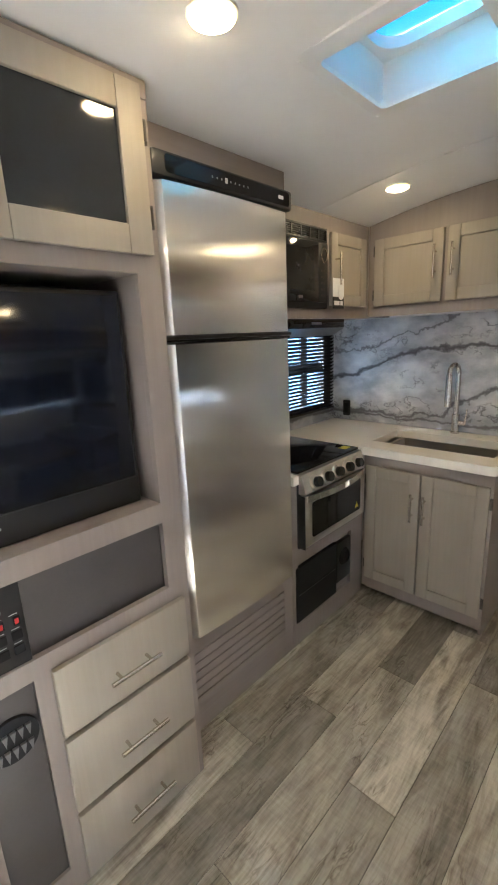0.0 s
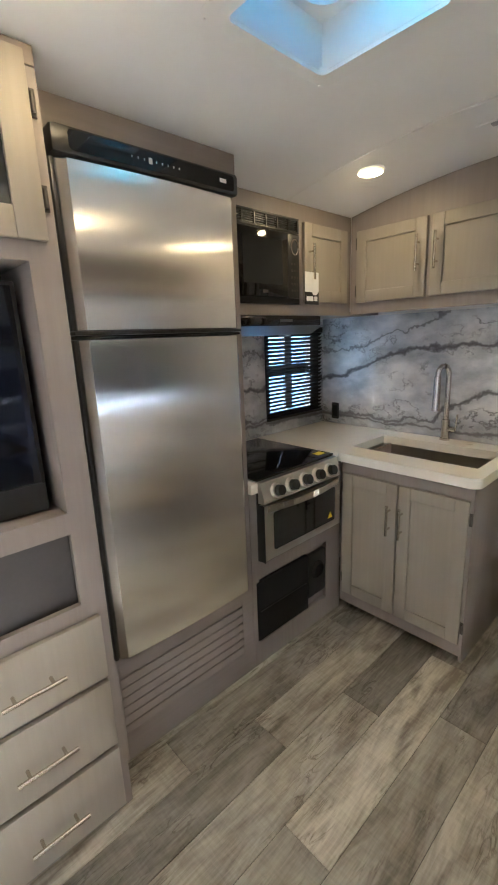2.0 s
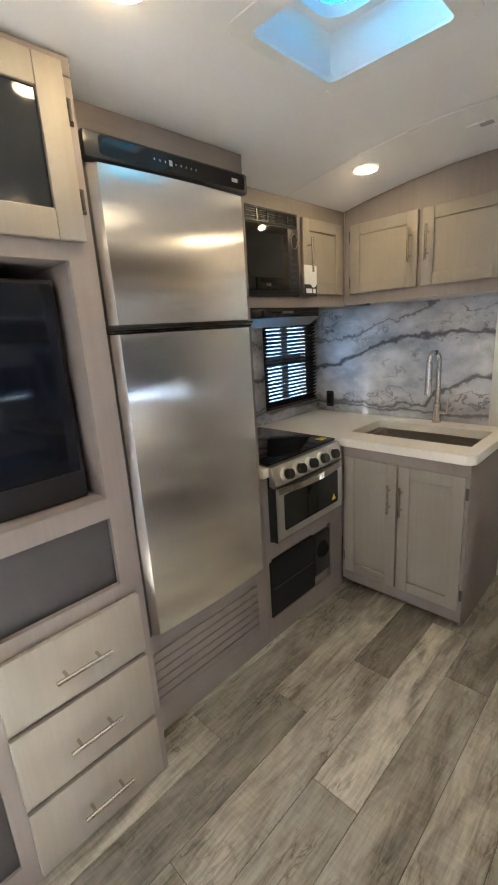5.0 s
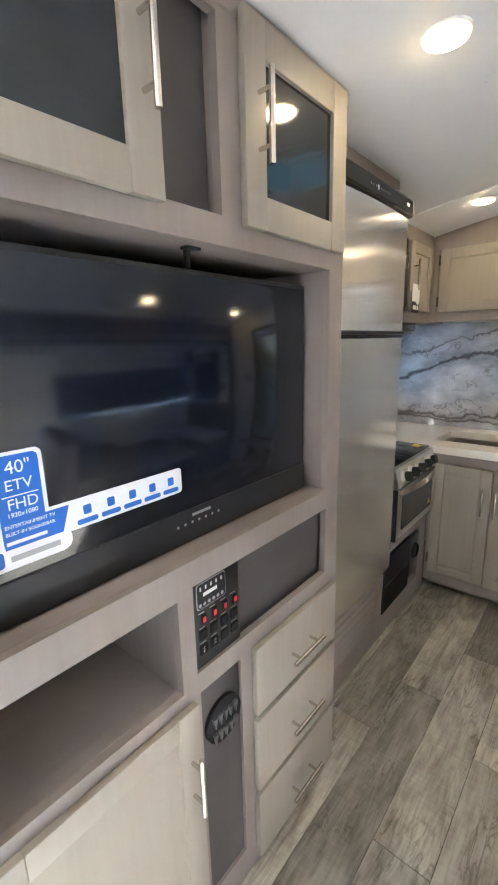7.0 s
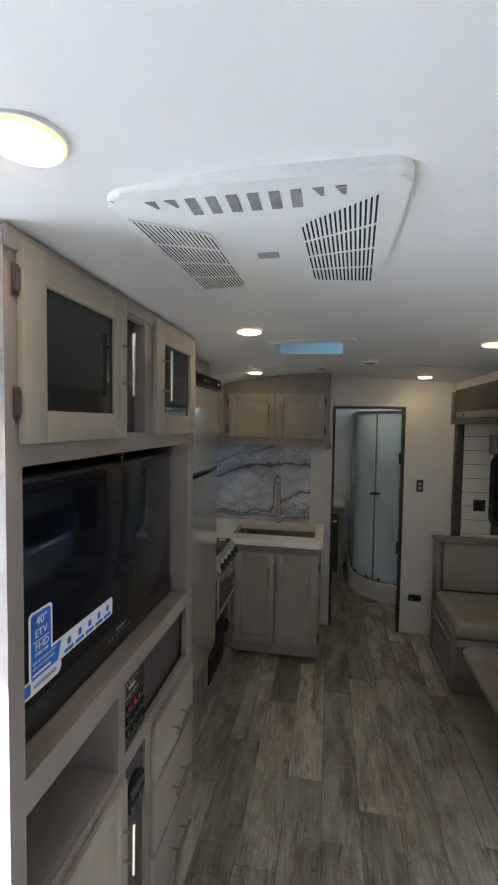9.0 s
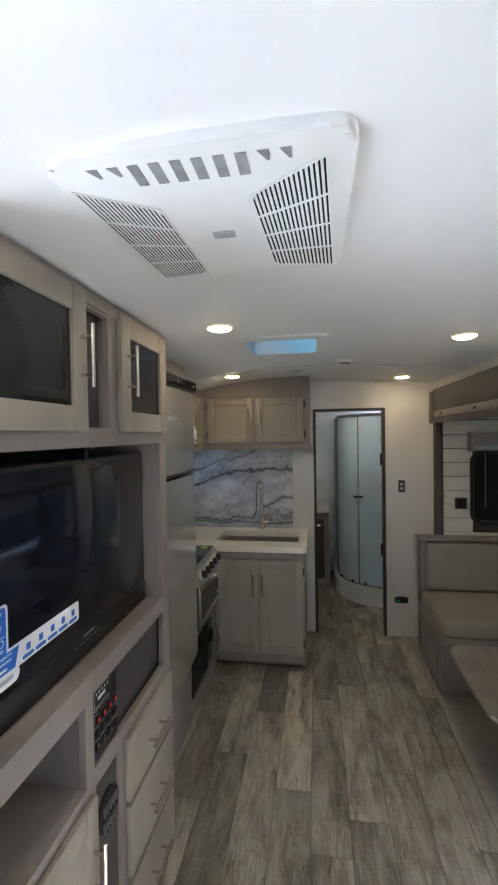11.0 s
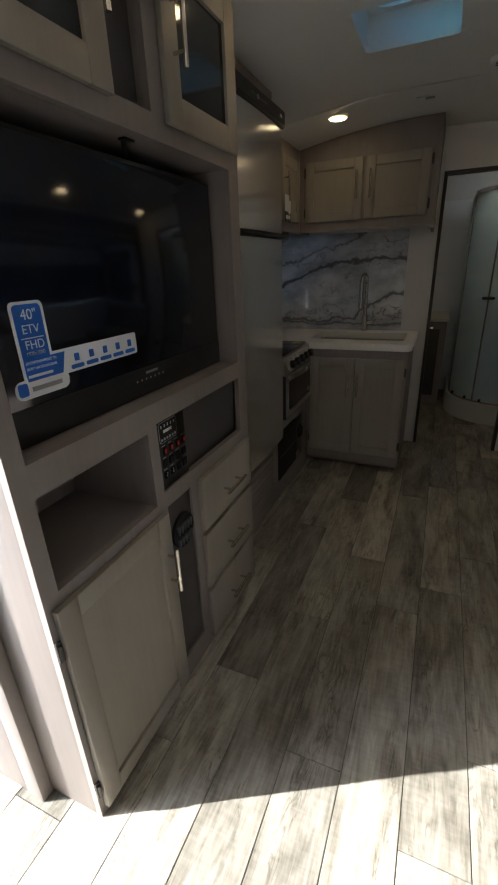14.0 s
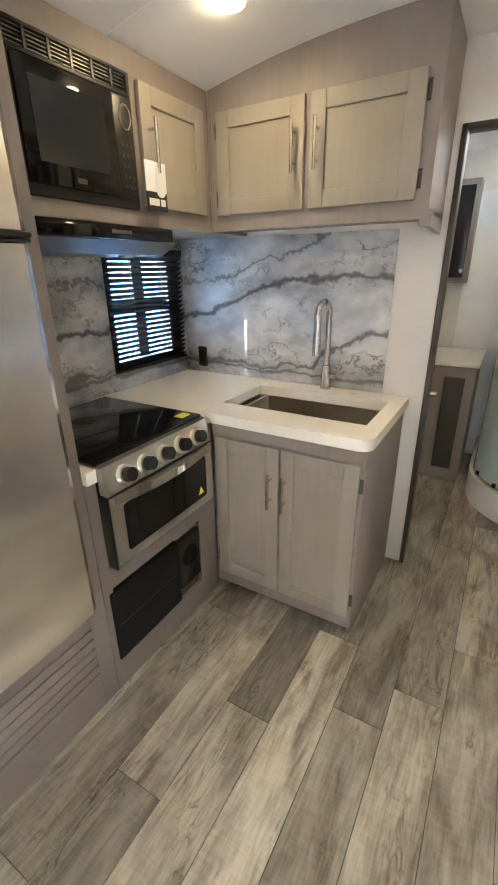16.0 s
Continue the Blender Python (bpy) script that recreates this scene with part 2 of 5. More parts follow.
LEATHER = noisy("beige_upholstery", (0.30, 0.27, 0.22), 0.5, 0.06, (10, 10, 10), bumps=0.25)
SHIPLAP = noisy("white_shiplap", (0.66, 0.63, 0.56), 0.5, 0.05, (2, 2, 30))
BLUE = noisy("blue_print", (0.02, 0.12, 0.50), 0.35, 0.06, bumps=0.0)
LABEL_WHITE = noisy("white_print", (0.75, 0.76, 0.78), 0.4, 0.02, bumps=0.0)
YELLOW = noisy("yellow_print", (0.75, 0.62, 0.04), 0.4, 0.04, bumps=0.0)
GREY = noisy("grey_print", (0.35, 0.36, 0.37), 0.45, 0.05, bumps=0.0)
RED = glow_material("red_light", (0.42, 0.012, 0.01), 0.012)
LAMP = glow_material("warm_lamp_lens", (1.0, 0.72, 0.38), 2.4)
AMBER = glow_material("amber_lens_edge", (1.0, 0.66, 0.25), 0.08)
SLOT = noisy("slot_grey", (0.26, 0.265, 0.28), 0.6, 0.3, (30, 30, 30))
VENT = noisy("vent_plastic", (0.085, 0.085, 0.09), 0.45, 0.15)
PLANK = plank_material()
VINYL_LIGHT = noisy("pale_vinyl", (0.30, 0.28, 0.25), 0.45, 0.12, (6, 20, 6))
JOINT = noisy("plank_joint", (0.075, 0.066, 0.055), 0.7, 0.2)
FROST = glass_material("frosted_glass", (0.80, 0.90, 0.88), 0.45, 0.6)
CLEAR = glass_material("clear_glass", (1, 1, 1), 0.0)
LID = glass_material("smoked_lid", (0.018, 0.080, 0.112), 0.2)
TINT = glass_material("tinted_glass", (0.09, 0.19, 0.33), 0.0)
HOOD = steel_material("dark_hood_metal", (0.22, 0.23, 0.25), 0.38, (4, 200, 4))
GROUND = noisy("gravel", (0.38, 0.365, 0.345), 0.9, 0.3, (2, 2, 2), bumps=0.4)
SIDING = noisy("white_siding", (0.7, 0.7, 0.7), 0.5, 0.03)


# ---- building helpers ----
def XP(c):
    """Local (along y, up, out) on a face at x = c that looks to +x."""
    return Matrix(((0, 0, 1, c), (1, 0, 0, 0), (0, 1, 0, 0), (0, 0, 0, 1)))


def YN(c):
    """Local (along x, up, out) on a face at y = c that looks to -y."""
    return Matrix(((1, 0, 0, 0), (0, 0, -1, c), (0, 1, 0, 0), (0, 0, 0, 1)))


def XN(c):
    """Local (along y, up, out) on a face at x = c that looks to -x."""
    return Matrix(((0, 0, -1, c), (1, 0, 0, 0), (0, 1, 0, 0), (0, 0, 0, 1)))


I4 = Matrix.Identity(4)


def box(bm, a, b, bev=0.0, m=I4, seg=2):
    """A box from corner a to corner b, with rounded edges, put through m."""
    c = [(p + q) / 2 for p, q in zip(a, b)]
    s = [max(abs(q - p), 1e-5) for p, q in zip(a, b)]
    r = bmesh.ops.create_cube(bm, size=1.0, matrix=m @ Matrix.LocRotScale(c, None, s))
    if bev:
        es = list({e for v in r["verts"] for e in v.link_edges})
        bmesh.ops.bevel(bm, geom=es, offset=min(bev, min(s) * 0.45), segments=seg, affect="EDGES", profile=0.5)


def rod(bm, p, q, r, seg=12, r2=None):
    p, q = Vector(p), Vector(q)
    d = q - p
    m = Matrix.Translation((p + q) / 2) @ d.to_track_quat("Z", "Y").to_matrix().to_4x4()
    bmesh.ops.create_cone(bm, cap_ends=True, segments=seg, radius1=r, radius2=r if r2 is None else r2, depth=d.length, matrix=m)


def tube(bm, pts, r, seg=12):
    """A bent round tube along pts."""
    pts = [Vector(p) for p in pts]
    rings = []
    for i, p in enumerate(pts):
        t = (pts[min(i + 1, len(pts) - 1)] - pts[max(i - 1, 0)]).normalized()
        side = t.cross(Vector((0.31, 0.95, 0.02))).normalized()
        up = t.cross(side)
        rings.append([bm.verts.new(p + r * (math.cos(2 * math.pi * k / seg) * side + math.sin(2 * math.pi * k / seg) * up)) for k in range(seg)])
    for a, b in zip(rings, rings[1:]):
        for k in range(seg):
            bm.faces.new((a[k], a[(k + 1) % seg], b[(k + 1) % seg], b[k]))
    bm.faces.new(rings[0])
    bm.faces.new(rings[-1][::-1])


def prism(bm, outline, m, w0, w1):
    """An outline in local (u, v), drawn out from w0 to w1."""
    lo = [bm.verts.new(m @ Vector((u, v, w0))) for u, v in outline]
    hi = [bm.verts.new(m @ Vector((u, v, w1))) for u, v in outline]
    n = len(outline)
    bm.faces.new(lo[::-1])
    bm.faces.new(hi)
    for k in range(n):
        bm.faces.new((lo[k], lo[(k + 1) % n], hi[(k + 1) % n], hi[k]))


def rounded(u0, u1, v0, v1, r, seg=5):
    out = []
    for cu, cv, a0 in ((u1 - r, v0 + r, -90), (u1 - r, v1 - r, 0), (u0 + r, v1 - r, 90), (u0 + r, v0 + r, 180)):
        for k in range(seg + 1):
            a = radians(a0 + 90 * k / seg)
            out.append((cu + r * math.cos(a), cv + r * math.sin(a)))
    return out


def finish(name, bm, mat, smooth=False):
    bmesh.ops.recalc_face_normals(bm, faces=bm.faces[:])
    me = bpy.data.meshes.new(name)
    bm.to_mesh(me)
    bm.free()
    me.materials.append(mat)
    if smooth:
        me.polygons.foreach_set("use_smooth", [True] * len(me.polygons))
        me.set_sharp_from_angle(angle=radians(38))
    return new(name, me)


def part(name, bm, mat, parent, label="", smooth=True):
    ob = finish(name, bm, mat, smooth)
    ob.parent = parent
    ob.matrix_parent_inverse = Matrix.Translation(parent.location).inverted() if parent.type == "EMPTY" else I4
    return tagged(ob, label)


def thing(name, at, label, category, group=""):
    ob = new(name)
    ob.empty_display_size = 0.05
    ob.location = at
    return tagged(ob, label, category, group)


def solid(name, bm, mat, label, category, kind="", smooth=True):
    return tagged(finish(name, bm, mat, smooth), label, category, kind=kind)


def boxes(*list_of):
    bm = bmesh.new()
    for a, b, *rest in list_of:
        box(bm, a, b, *rest)
    return bm


def words(text, size, m, mat, parent, name="lettering", align="LEFT", depth=0.0004):
    cu = bpy.data.curves.new(name, "FONT")
    cu.body, cu.size, cu.align_x, cu.extrude = text, size, align, depth
    tmp = bpy.data.objects.new(name, cu)
    me = bpy.data.meshes.new_from_object(tmp)
    bpy.data.objects.remove(tmp)
    me.transform(m)
    me.materials.append(mat)
    ob = new(name, me)
    ob.parent = parent
    ob.matrix_parent_inverse = Matrix.Translation(parent.location).inverted() if parent.type == "EMPTY" else I4
    return ob


def bar_handle(parent, m, u, v, length, vertical=True, stand=0.034, r=0.0065):
    """A bar pull with two posts; its middle at (u, v) on the face m."""
    du, dv = (0, length / 2) if vertical else (length / 2, 0)
    bm = bmesh.new()
    rod(bm, m @ Vector((u - du, v - dv, stand)), m @ Vector((u + du, v + dv, stand)), r, 14)
    for s in (-0.6, 0.6):
        rod(bm, m @ Vector((u + s * du, v + s * dv, -0.001)), m @ Vector((u + s * du, v + s * dv, stand)), r * 0.75, 10)
    return part("handle", bm, NICKEL, parent, "brushed nickel bar handle")


def hinge(parent, m, u, v, w=0.0):
    bm = bmesh.new()
    box(bm, (u - 0.008, v - 0.03, w), (u + 0.008, v + 0.03, w + 0.006), 0.002, m)
    rod(bm, m @ Vector((u, v - 0.022, w + 0.008)), m @ Vector((u, v + 0.022, w + 0.008)), 0.005, 10)
    return part("hinge", bm, BRONZE, parent, "dark metal hinge")


def shaker(parent, m, u0, u1, v0, v1, rail=0.058, thick=0.019, glass=False, name="door", mat=None):
    """A framed door on the face m: a thin panel or pane with stiles and rails on it."""
    mat = mat or DOOR
    bm = bmesh.new()
    box(bm, (u0 + 0.002, v0 + 0.002, 0.001), (u1 - 0.002, v1 - 0.002, 0.008), 0, m)
    d = part(name, bm, SMOKED if glass else mat, parent, "smoked glass in a pale wooden frame" if glass else "")
    for a, b, c, e, n, lift in ((u0, u0 + rail, v0, v1, "stile", 0.0), (u1 - rail, u1, v0, v1, "stile", 0.0), (u0 + rail, u1 - rail, v0, v0 + rail, "rail", 0.0008), (u0 + rail, u1 - rail, v1 - rail, v1, "rail", 0.0008)):
        bm = bmesh.new()
        box(bm, (a, c, 0.0005), (b, e, thick - lift), 0.003, m)
        part(n, bm, mat, d)
    return d


def ceil_z(x):
    return 2.262 - (0.08 if x < 0.55 else 0.03) * ((x - 0.55) / 0.8) ** 2


# ---- structure ----
WY = 0.65        # face of the partition towards the kitchen
X0, X1 = -0.755, 1.65
S, N = -5.2, 2.45

solid("ground", boxes(((-400, -400, -0.95), (400, 400, -0.75))), GROUND, "pale gravel ground outside", "ground", "structure")

floor = tagged(finish("floor", boxes(((X0, S, -0.06), (X1, N, -0.004))), JOINT), "grey-brown wood-look plank floor", "floor", kind="structure")


def wall_with_holes(name, m, u0, u1, v0, v1, thick, holes, mat, label):
    """A wall on the face m, drawn back by thick, with rectangular openings."""
    us = sorted({u0, u1, *[h[0] for h in holes], *[h[1] for h in holes]})
    vs = sorted({v0, v1, *[h[2] for h in holes], *[h[3] for h in holes]})
    bm = bmesh.new()
    for a, b in zip(us, us[1:]):
        run = None
        for c, d in zip(vs, vs[1:]):
            open_here = any(h[0] <= a and b <= h[1] and h[2] <= c and d <= h[3] for h in holes)
            if open_here:
                if run:
                    box(bm, (a, run[0], -thick), (b, run[1], 0), 0, m)
                run = None
            else:
                run = (run[0], d) if run else (c, d)
        if run:
            box(bm, (a, run[0], -thick), (b, run[1], 0), 0, m)
    bmesh.ops.remove_doubles(bm, verts=bm.verts[:], dist=1e-5)
    return tagged(finish(name, bm, mat), label, "wall", kind="structure")


WIN = (0.057, 0.587, 1.045, 1.602)
ENTRY = (-3.49, -2.749, -0.02, 1.881)
wall_with_holes("wall_west", XP(X0), S, N, -0.06, 2.12, 0.06, [WIN, ENTRY], WALL, "cream vinyl outer wall with entry and window openings")
DOOR_X = (0.628, 1.25)
wall_with_holes("wall_partition", YN(WY), X0, X1 + 0.06, 0.0, 2.27, 0.045, [(*DOOR_X, -0.1, 2.005)], WALL, "cream vinyl partition with bathroom doorway")
wall_with_holes("wall_east", XN(X1), S, N, -0.06, 2.25, 0.06, [(-2.75, 0.475, 0.0, 1.87)], WALL, "cream vinyl wall with slide-out opening")
solid("wall_south", boxes(((X0 - 0.06, S - 0.06, -0.06), (X1 + 0.06, S, 2.3))), WALL, "cream vinyl end wall", "wall", "structure")
solid("wall_north", boxes(((X0 - 0.06, N, -0.06), (X1 + 0.06, N + 0.06, 2.3))), WALL, "cream vinyl bathroom wall", "wall", "structure")

# ceiling: a shallow arch with the skylight opening
SKY = (0.304, 0.668, -1.097, -0.742)
# a second opening, out of view, added to let daylight into the shower
BATH_FILL = (1.1, 1.4, 1.72, 2.02)


def make_ceiling():
    xs = sorted({X0 - 0.06, X1 + 0.06, SKY[0], SKY[1], BATH_FILL[0], BATH_FILL[1], *[X0 + (X1 - X0) * k / 16 for k in range(17)]})
    ys = [S - 0.06, SKY[2], SKY[3], BATH_FILL[2], BATH_FILL[3], N + 0.06]
    bm = bmesh.new()
    lo = {(i, j): bm.verts.new((x, y, ceil_z(x))) for i, x in enumerate(xs) for j, y in enumerate(ys)}
    hi = {(i, j): bm.verts.new((x, y, ceil_z(x) + 0.07)) for i, x in enumerate(xs) for j, y in enumerate(ys)}
    holes = ((1, SKY[0], SKY[1]), (3, BATH_FILL[0], BATH_FILL[1]))
    cells = {(i, j) for i in range(len(xs) - 1) for j in range(5) if not any(j == r and xs[i] >= a - 1e-6 and xs[i + 1] <= b + 1e-6 for r, a, b in holes)}
    for i, j in cells:
        q = [(i, j), (i + 1, j), (i + 1, j + 1), (i, j + 1)]
        bm.faces.new([lo[k] for k in q])
        bm.faces.new([hi[k] for k in q])
        for (a, b), nb in zip(zip(q, q[1:] + q[:1]), ((i, j - 1), (i + 1, j), (i, j + 1), (i - 1, j))):
            if nb not in cells:
                bm.faces.new((lo[a], lo[b], hi[b], hi[a]))
    return tagged(finish("ceiling", bm, CEIL, True), "smooth white arched ceiling", "ceiling", kind="structure")


make_ceiling()
bm = bmesh.new()
xs = sorted({SKY[0], SKY[1], BATH_FILL[0], BATH_FILL[1], *[X0 + (X1 - X0) * k / 16 for k in range(17)]})
for xa, xb in zip(xs, xs[1:]):  # a low welt that follows the arch
    prism(bm, [(xa, ceil_z(xa) - 0.002), (xb, ceil_z(xb) - 0.002), (xb, ceil_z(xb) + 0.004), (xa, ceil_z(xa) + 0.004)], YN(-0.20), 0.0, 0.012)
bmesh.ops.remove_doubles(bm, verts=bm.verts[:], dist=1e-5)
solid("ceiling_seam", bm, CEIL, "thin white ceiling seam strip", "trim", "structure")

# slide-out shell
SX = 2.55
solid("slide_floor", boxes(((1.425, -2.73, -0.002), (SX, 0.47, 0.016), 0.006)), VINYL_LIGHT, "pale vinyl raised slide-out floor", "floor", "structure")
wall_with_holes("slide_wall_end", YN(0.47), 1.66, SX + 0.05, -0.05, 1.95, 0.05, [(1.90, 2.42, 1.055, 1.60)], SIDING, "slide-out end wall with window opening")
wall_with_holes("slide_wall_outer", XN(SX), -2.78, 0.47, -0.05, 1.95, 0.05, [(-1.75, 0.36, 0.985, 1.60)], WALL, "cream slide-out outer wall with window opening")
solid("slide_wall_near", boxes(((1.72, -2.79, -0.05), (SX, -2.74, 1.95))), WALL, "cream slide-out near wall", "wall", "structure")
solid("slide_ceiling", boxes(((1.64, -2.79, 1.885), (SX + 0.05, 0.52, 1.94))), CEIL, "white slide-out ceiling", "ceiling", "structure")


def shiplap():
    root = tagged(finish("shiplap_wall", boxes(((1.662, 0.462, 0.5), (1.90, 0.47, 1.88)), ((1.90, 0.462, 0.5), (SX, 0.47, 1.05)), ((1.90, 0.462, 1.605), (SX, 0.47, 1.88)), ((2.425, 0.462, 1.05), (SX, 0.47, 1.605))), BRONZE), "white horizontal shiplap boards on the slide-out end", "wall", kind="structure")
    z = 0.52
    while z < 1.86:
        h = min(0.112, 1.875 - z)
        for a, b in ((1.672, 1.894), (2.43, SX - 0.01)) if 0.95 < z < 1.6 else ((1.672, SX - 0.01),):
            bm = bmesh.new()
            box(bm, (a, 0.452, z), (b, 0.462, z + h - 0.003), 0.002)
            part("board", bm, SHIPLAP, root)
        z += 0.113


shiplap()


def slide_trim():
    t = thing("slide_trim", (1.63, -1.1, 0.0), "taupe wooden slide-out surround with pale rail", "trim")
    t["kind"] = "structure"
    # header, lip and far post have their shade put into the wood colour
    part("header", boxes(((1.615, -2.8, 1.86), (1.648, 0.53, 2.135), 0.004)), FRAME_SHADED, t)
    part("rail", boxes(((1.604, -2.8, 1.905), (1.614, 0.47, 1.955), 0.003)), FRAME_H, t, "pale wooden rail on the header")
    part("lip", boxes(((1.596, -2.8, 1.86), (1.614, 0.505, 1.90), 0.003)), FRAME_SHADED, t)
    part("end_block", boxes(((1.585, 0.505, 1.855), (1.612, 0.535, 2.12), 0.004)), FRAME, t)
    part("post", boxes(((1.615, 0.44, 0.02), (1.66, 0.53, 1.858), 0.004)), FRAME_SHADED, t)
    part("post", boxes(((1.615, -2.80, 0.02), (1.66, -2.72, 1.858), 0.004)), FRAME, t)
    for y in (-1.9, -1.2, -0.45, 0.25):
        bm = bmesh.new()
        rod(bm, (1.605, y, 1.93), (1.597, y, 1.93), 0.009, 10)
        part("bolt", bm, BLACK, t, "black bolt head")


slide_trim()

# bathroom doorway trim
def doorway():
    t = thing("door_1", (0.94, WY, 0.0), "dark brown doorway trim to the bathroom", "doorway")
    t["kind"] = "structure"
    a, b = DOOR_X
    for x0, x1 in ((a + 0.002, a + 0.024), (b - 0.024, b - 0.002)):
        part("jamb", boxes(((x0, WY - 0.012, 0.0), (x1, WY + 0.06, 2.0), 0.003)), BRONZE, t)
    part("head", boxes(((a + 0.002, WY - 0.012, 1.981), (b - 0.002, WY + 0.06, 2.003), 0.003)), BRONZE, t)
    for z in (0.75, 1.55):
        bm = boxes(((b - 0.034, WY + 0.02, z - 0.05), (b - 0.025, WY + 0.05, z + 0.05), 0.002))
        rod(bm, (b - 0.036, WY + 0.03, z - 0.05), (b - 0.036, WY + 0.03, z + 0.05), 0.007)
        part("hinge", bm, BLACK, t, "black door hinge")
    bm = bmesh.new()
    rod(bm, (a + 0.025, WY + 0.02, 0.955), (a + 0.055, WY + 0.02, 0.955), 0.012, 12)
    part("strike", bm, NICKEL, t, "bright metal latch")


doorway()


# ---- entertainment cabinet ----
CY0, CY1 = -2.545, -1.415


def entertainment_cabinet():
    t = thing("entertainment_cabinet", (-0.3, -1.98, 0), "tall taupe wooden entertainment cabinet with drawers and glass doors", "cabinet")
    m = XP(0.0)
    top = 2.205
    # carcass
    part("side_panel", boxes(((X0 + 0.002, CY0, 0.0), (-0.02, CY0 + 0.018, top), 0.002)), FRAME, t)
    part("side_panel", boxes(((X0 + 0.002, CY1 - 0.018, 0.0), (-0.02, CY1, top), 0.002)), FRAME, t)
    part("back_panel", boxes(((-0.36, CY0 + 0.02, 0.0), (-0.34, CY1 - 0.02, top))), INNER, t)
    cuts = [  # openings: along y, up
        (-2.50, -1.49, 1.10, 1.757), (-2.50, -2.108, 0.785, 1.022), (-2.064, -1.49, 0.811, 1.037),
        (-2.058, -1.915, 0.10, 0.755), (-2.09, -1.925, 1.815, 2.165), (-2.46, -2.14, 1.86, 2.15), (-1.81, -1.49, 1.86, 2.15)]
    us = sorted({CY0, CY1, *[c[0] for c in cuts], *[c[1] for c in cuts]})
    vs = sorted({0.0, top, *[c[2] for c in cuts], *[c[3] for c in cuts]})
    bm = bmesh.new()
    for v0, v1 in zip(vs, vs[1:]):
        run = None
        for a, b in zip(us, us[1:]):
            hole = any(c[0] <= a + 1e-6 and b <= c[1] + 1e-6 and c[2] <= v0 + 1e-6 and v1 <= c[3] + 1e-6 for c in cuts)
            if hole:
                if run:
                    box(bm, (run[0], v0, -0.02), (run[1], v1, 0), 0, m)
                run = None
            else:
                run = (run[0], b) if run else (a, b)
        if run:
            box(bm, (run[0], v0, -0.02), (run[1], v1, 0), 0, m)
    bmesh.ops.remove_doubles(bm, verts=bm.verts[:], dist=1e-5)
    part("face_frame", bm, FRAME, t)
    part("crown", boxes(((-0.02, CY0 + 0.001, top - 0.03), (0.006, CY1 - 0.001, top + 0.012), 0.003)), FRAME_H, t)
    # inside boards
    part("tv_shelf", boxes(((-0.34, CY0 + 0.02, 1.06), (-0.0205, CY1 - 0.02, 1.10))), FRAME_H, t)
    part("tv_niche_top", boxes(((-0.34, CY0 + 0.02, 1.757), (-0.0205, CY1 - 0.02, 1.80))), FRAME_H, t)
    part("tv_niche_side", boxes(((-0.34, -1.49, 1.10), (-0.0205, -1.47, 1.757))), FRAME, t)
    part("tv_niche_side", boxes(((-0.34, -2.52, 1.10), (-0.0205, -2.50, 1.757))), FRAME, t)
    part("cubby_floor", boxes(((-0.33, -2.52, 0.765), (-0.0205, -2.09, 0.785))), FRAME_H, t)
    part("cubby_side", boxes(((-0.33, -2.108, 0.785), (-0.0205, -2.09, 1.04))), FRAME, t)
    part("cubby_side", boxes(((-0.33, -2.52, 0.785), (-0.0205, -2.50, 1.04))), FRAME, t)
    part("cubby_back", boxes(((-0.335, -2.50, 0.785), (-0.325, -2.108, 1.04))), FRAME, t)
    part("inset_panel", boxes(((-0.05, -1.905, 0.795), (-0.03, -1.485, 1.035))), INNER, t, "dark inset panel")
    part("vent_panel", boxes(((-0.02, -2.057, 0.101), (-0.008, -1.916, 0.754), 0.001)), INNER, t, "dark vent panel")
    part("upper_back", boxes(((-0.052, -2.10, 1.80), (-0.038, -1.90, 2.19))), INNER, t)
    part("upper_side", boxes(((-0.0375, -2.105, 1.80), (-0.0205, -2.09, 2.19))), FRAME, t)
    part("upper_side", boxes(((-0.0375, -1.925, 1.80), (-0.0205, -1.91, 2.19))), FRAME, t)
    # doors
    d = shaker(t, m, -2.512, -2.085, 1.803, 2.198, 0.068, glass=True)
    bar_handle(d, XP(0.019), -2.118, 2.01, 0.175)
    for v in (2.12, 1.885):
        hinge(d, m, -2.521, v, 0.004)
    d = shaker(t, m, -1.866, -1.442, 1.803, 2.198, 0.07, glass=True)
    bar_handle(d, XP(0.019), -1.822, 2.01, 0.175)
    for v in (2.10, 1.9):
        hinge(d, XP(0.0), -1.4325, v, 0.0)
    d = shaker(t, m, -2.53, -2.08, 0.03, 0.752, 0.06)
    bar_handle(d, XP(0.019), -2.112, 0.565, 0.16)
    for v in (0.64, 0.12):
        hinge(d, m, -2.538, v, 0.002)
    for v0, v1 in ((0.548, 0.762), (0.285, 0.53), (0.03, 0.267)):
        bm = bmesh.new()
        box(bm, (-1.873, v0, 0.001), (-1.445, v1, 0.02), 0.004, m)
        dr = part("drawer", bm, DOOR, t)
        bar_handle(dr, XP(0.02), -1.657, (v0 + v1) / 2 - 0.008, 0.165, False)
    # round floor vent
    bm = bmesh.new()
    rod(bm, (-0.008, -1.985, 0.625), (0.002, -1.985, 0.625), 0.062, 32)
    v = part("air_vent", bm, MATTE, t, "round dark air vent")
    for dz in (-0.03, 0.018):
        for k in range(5):
            y = -2.022 + k * 0.0185
            bm = bmesh.new()
            prism(bm, [(y - 0.007, 0.625 + dz + 0.012), (y + 0.007, 0.625 + dz + 0.012), (y, 0.625 + dz - 0.02)], m, 0.001, 0.010)
            part("blade", bm, VENT, v, "dark pointed vent blade", False)
    return t


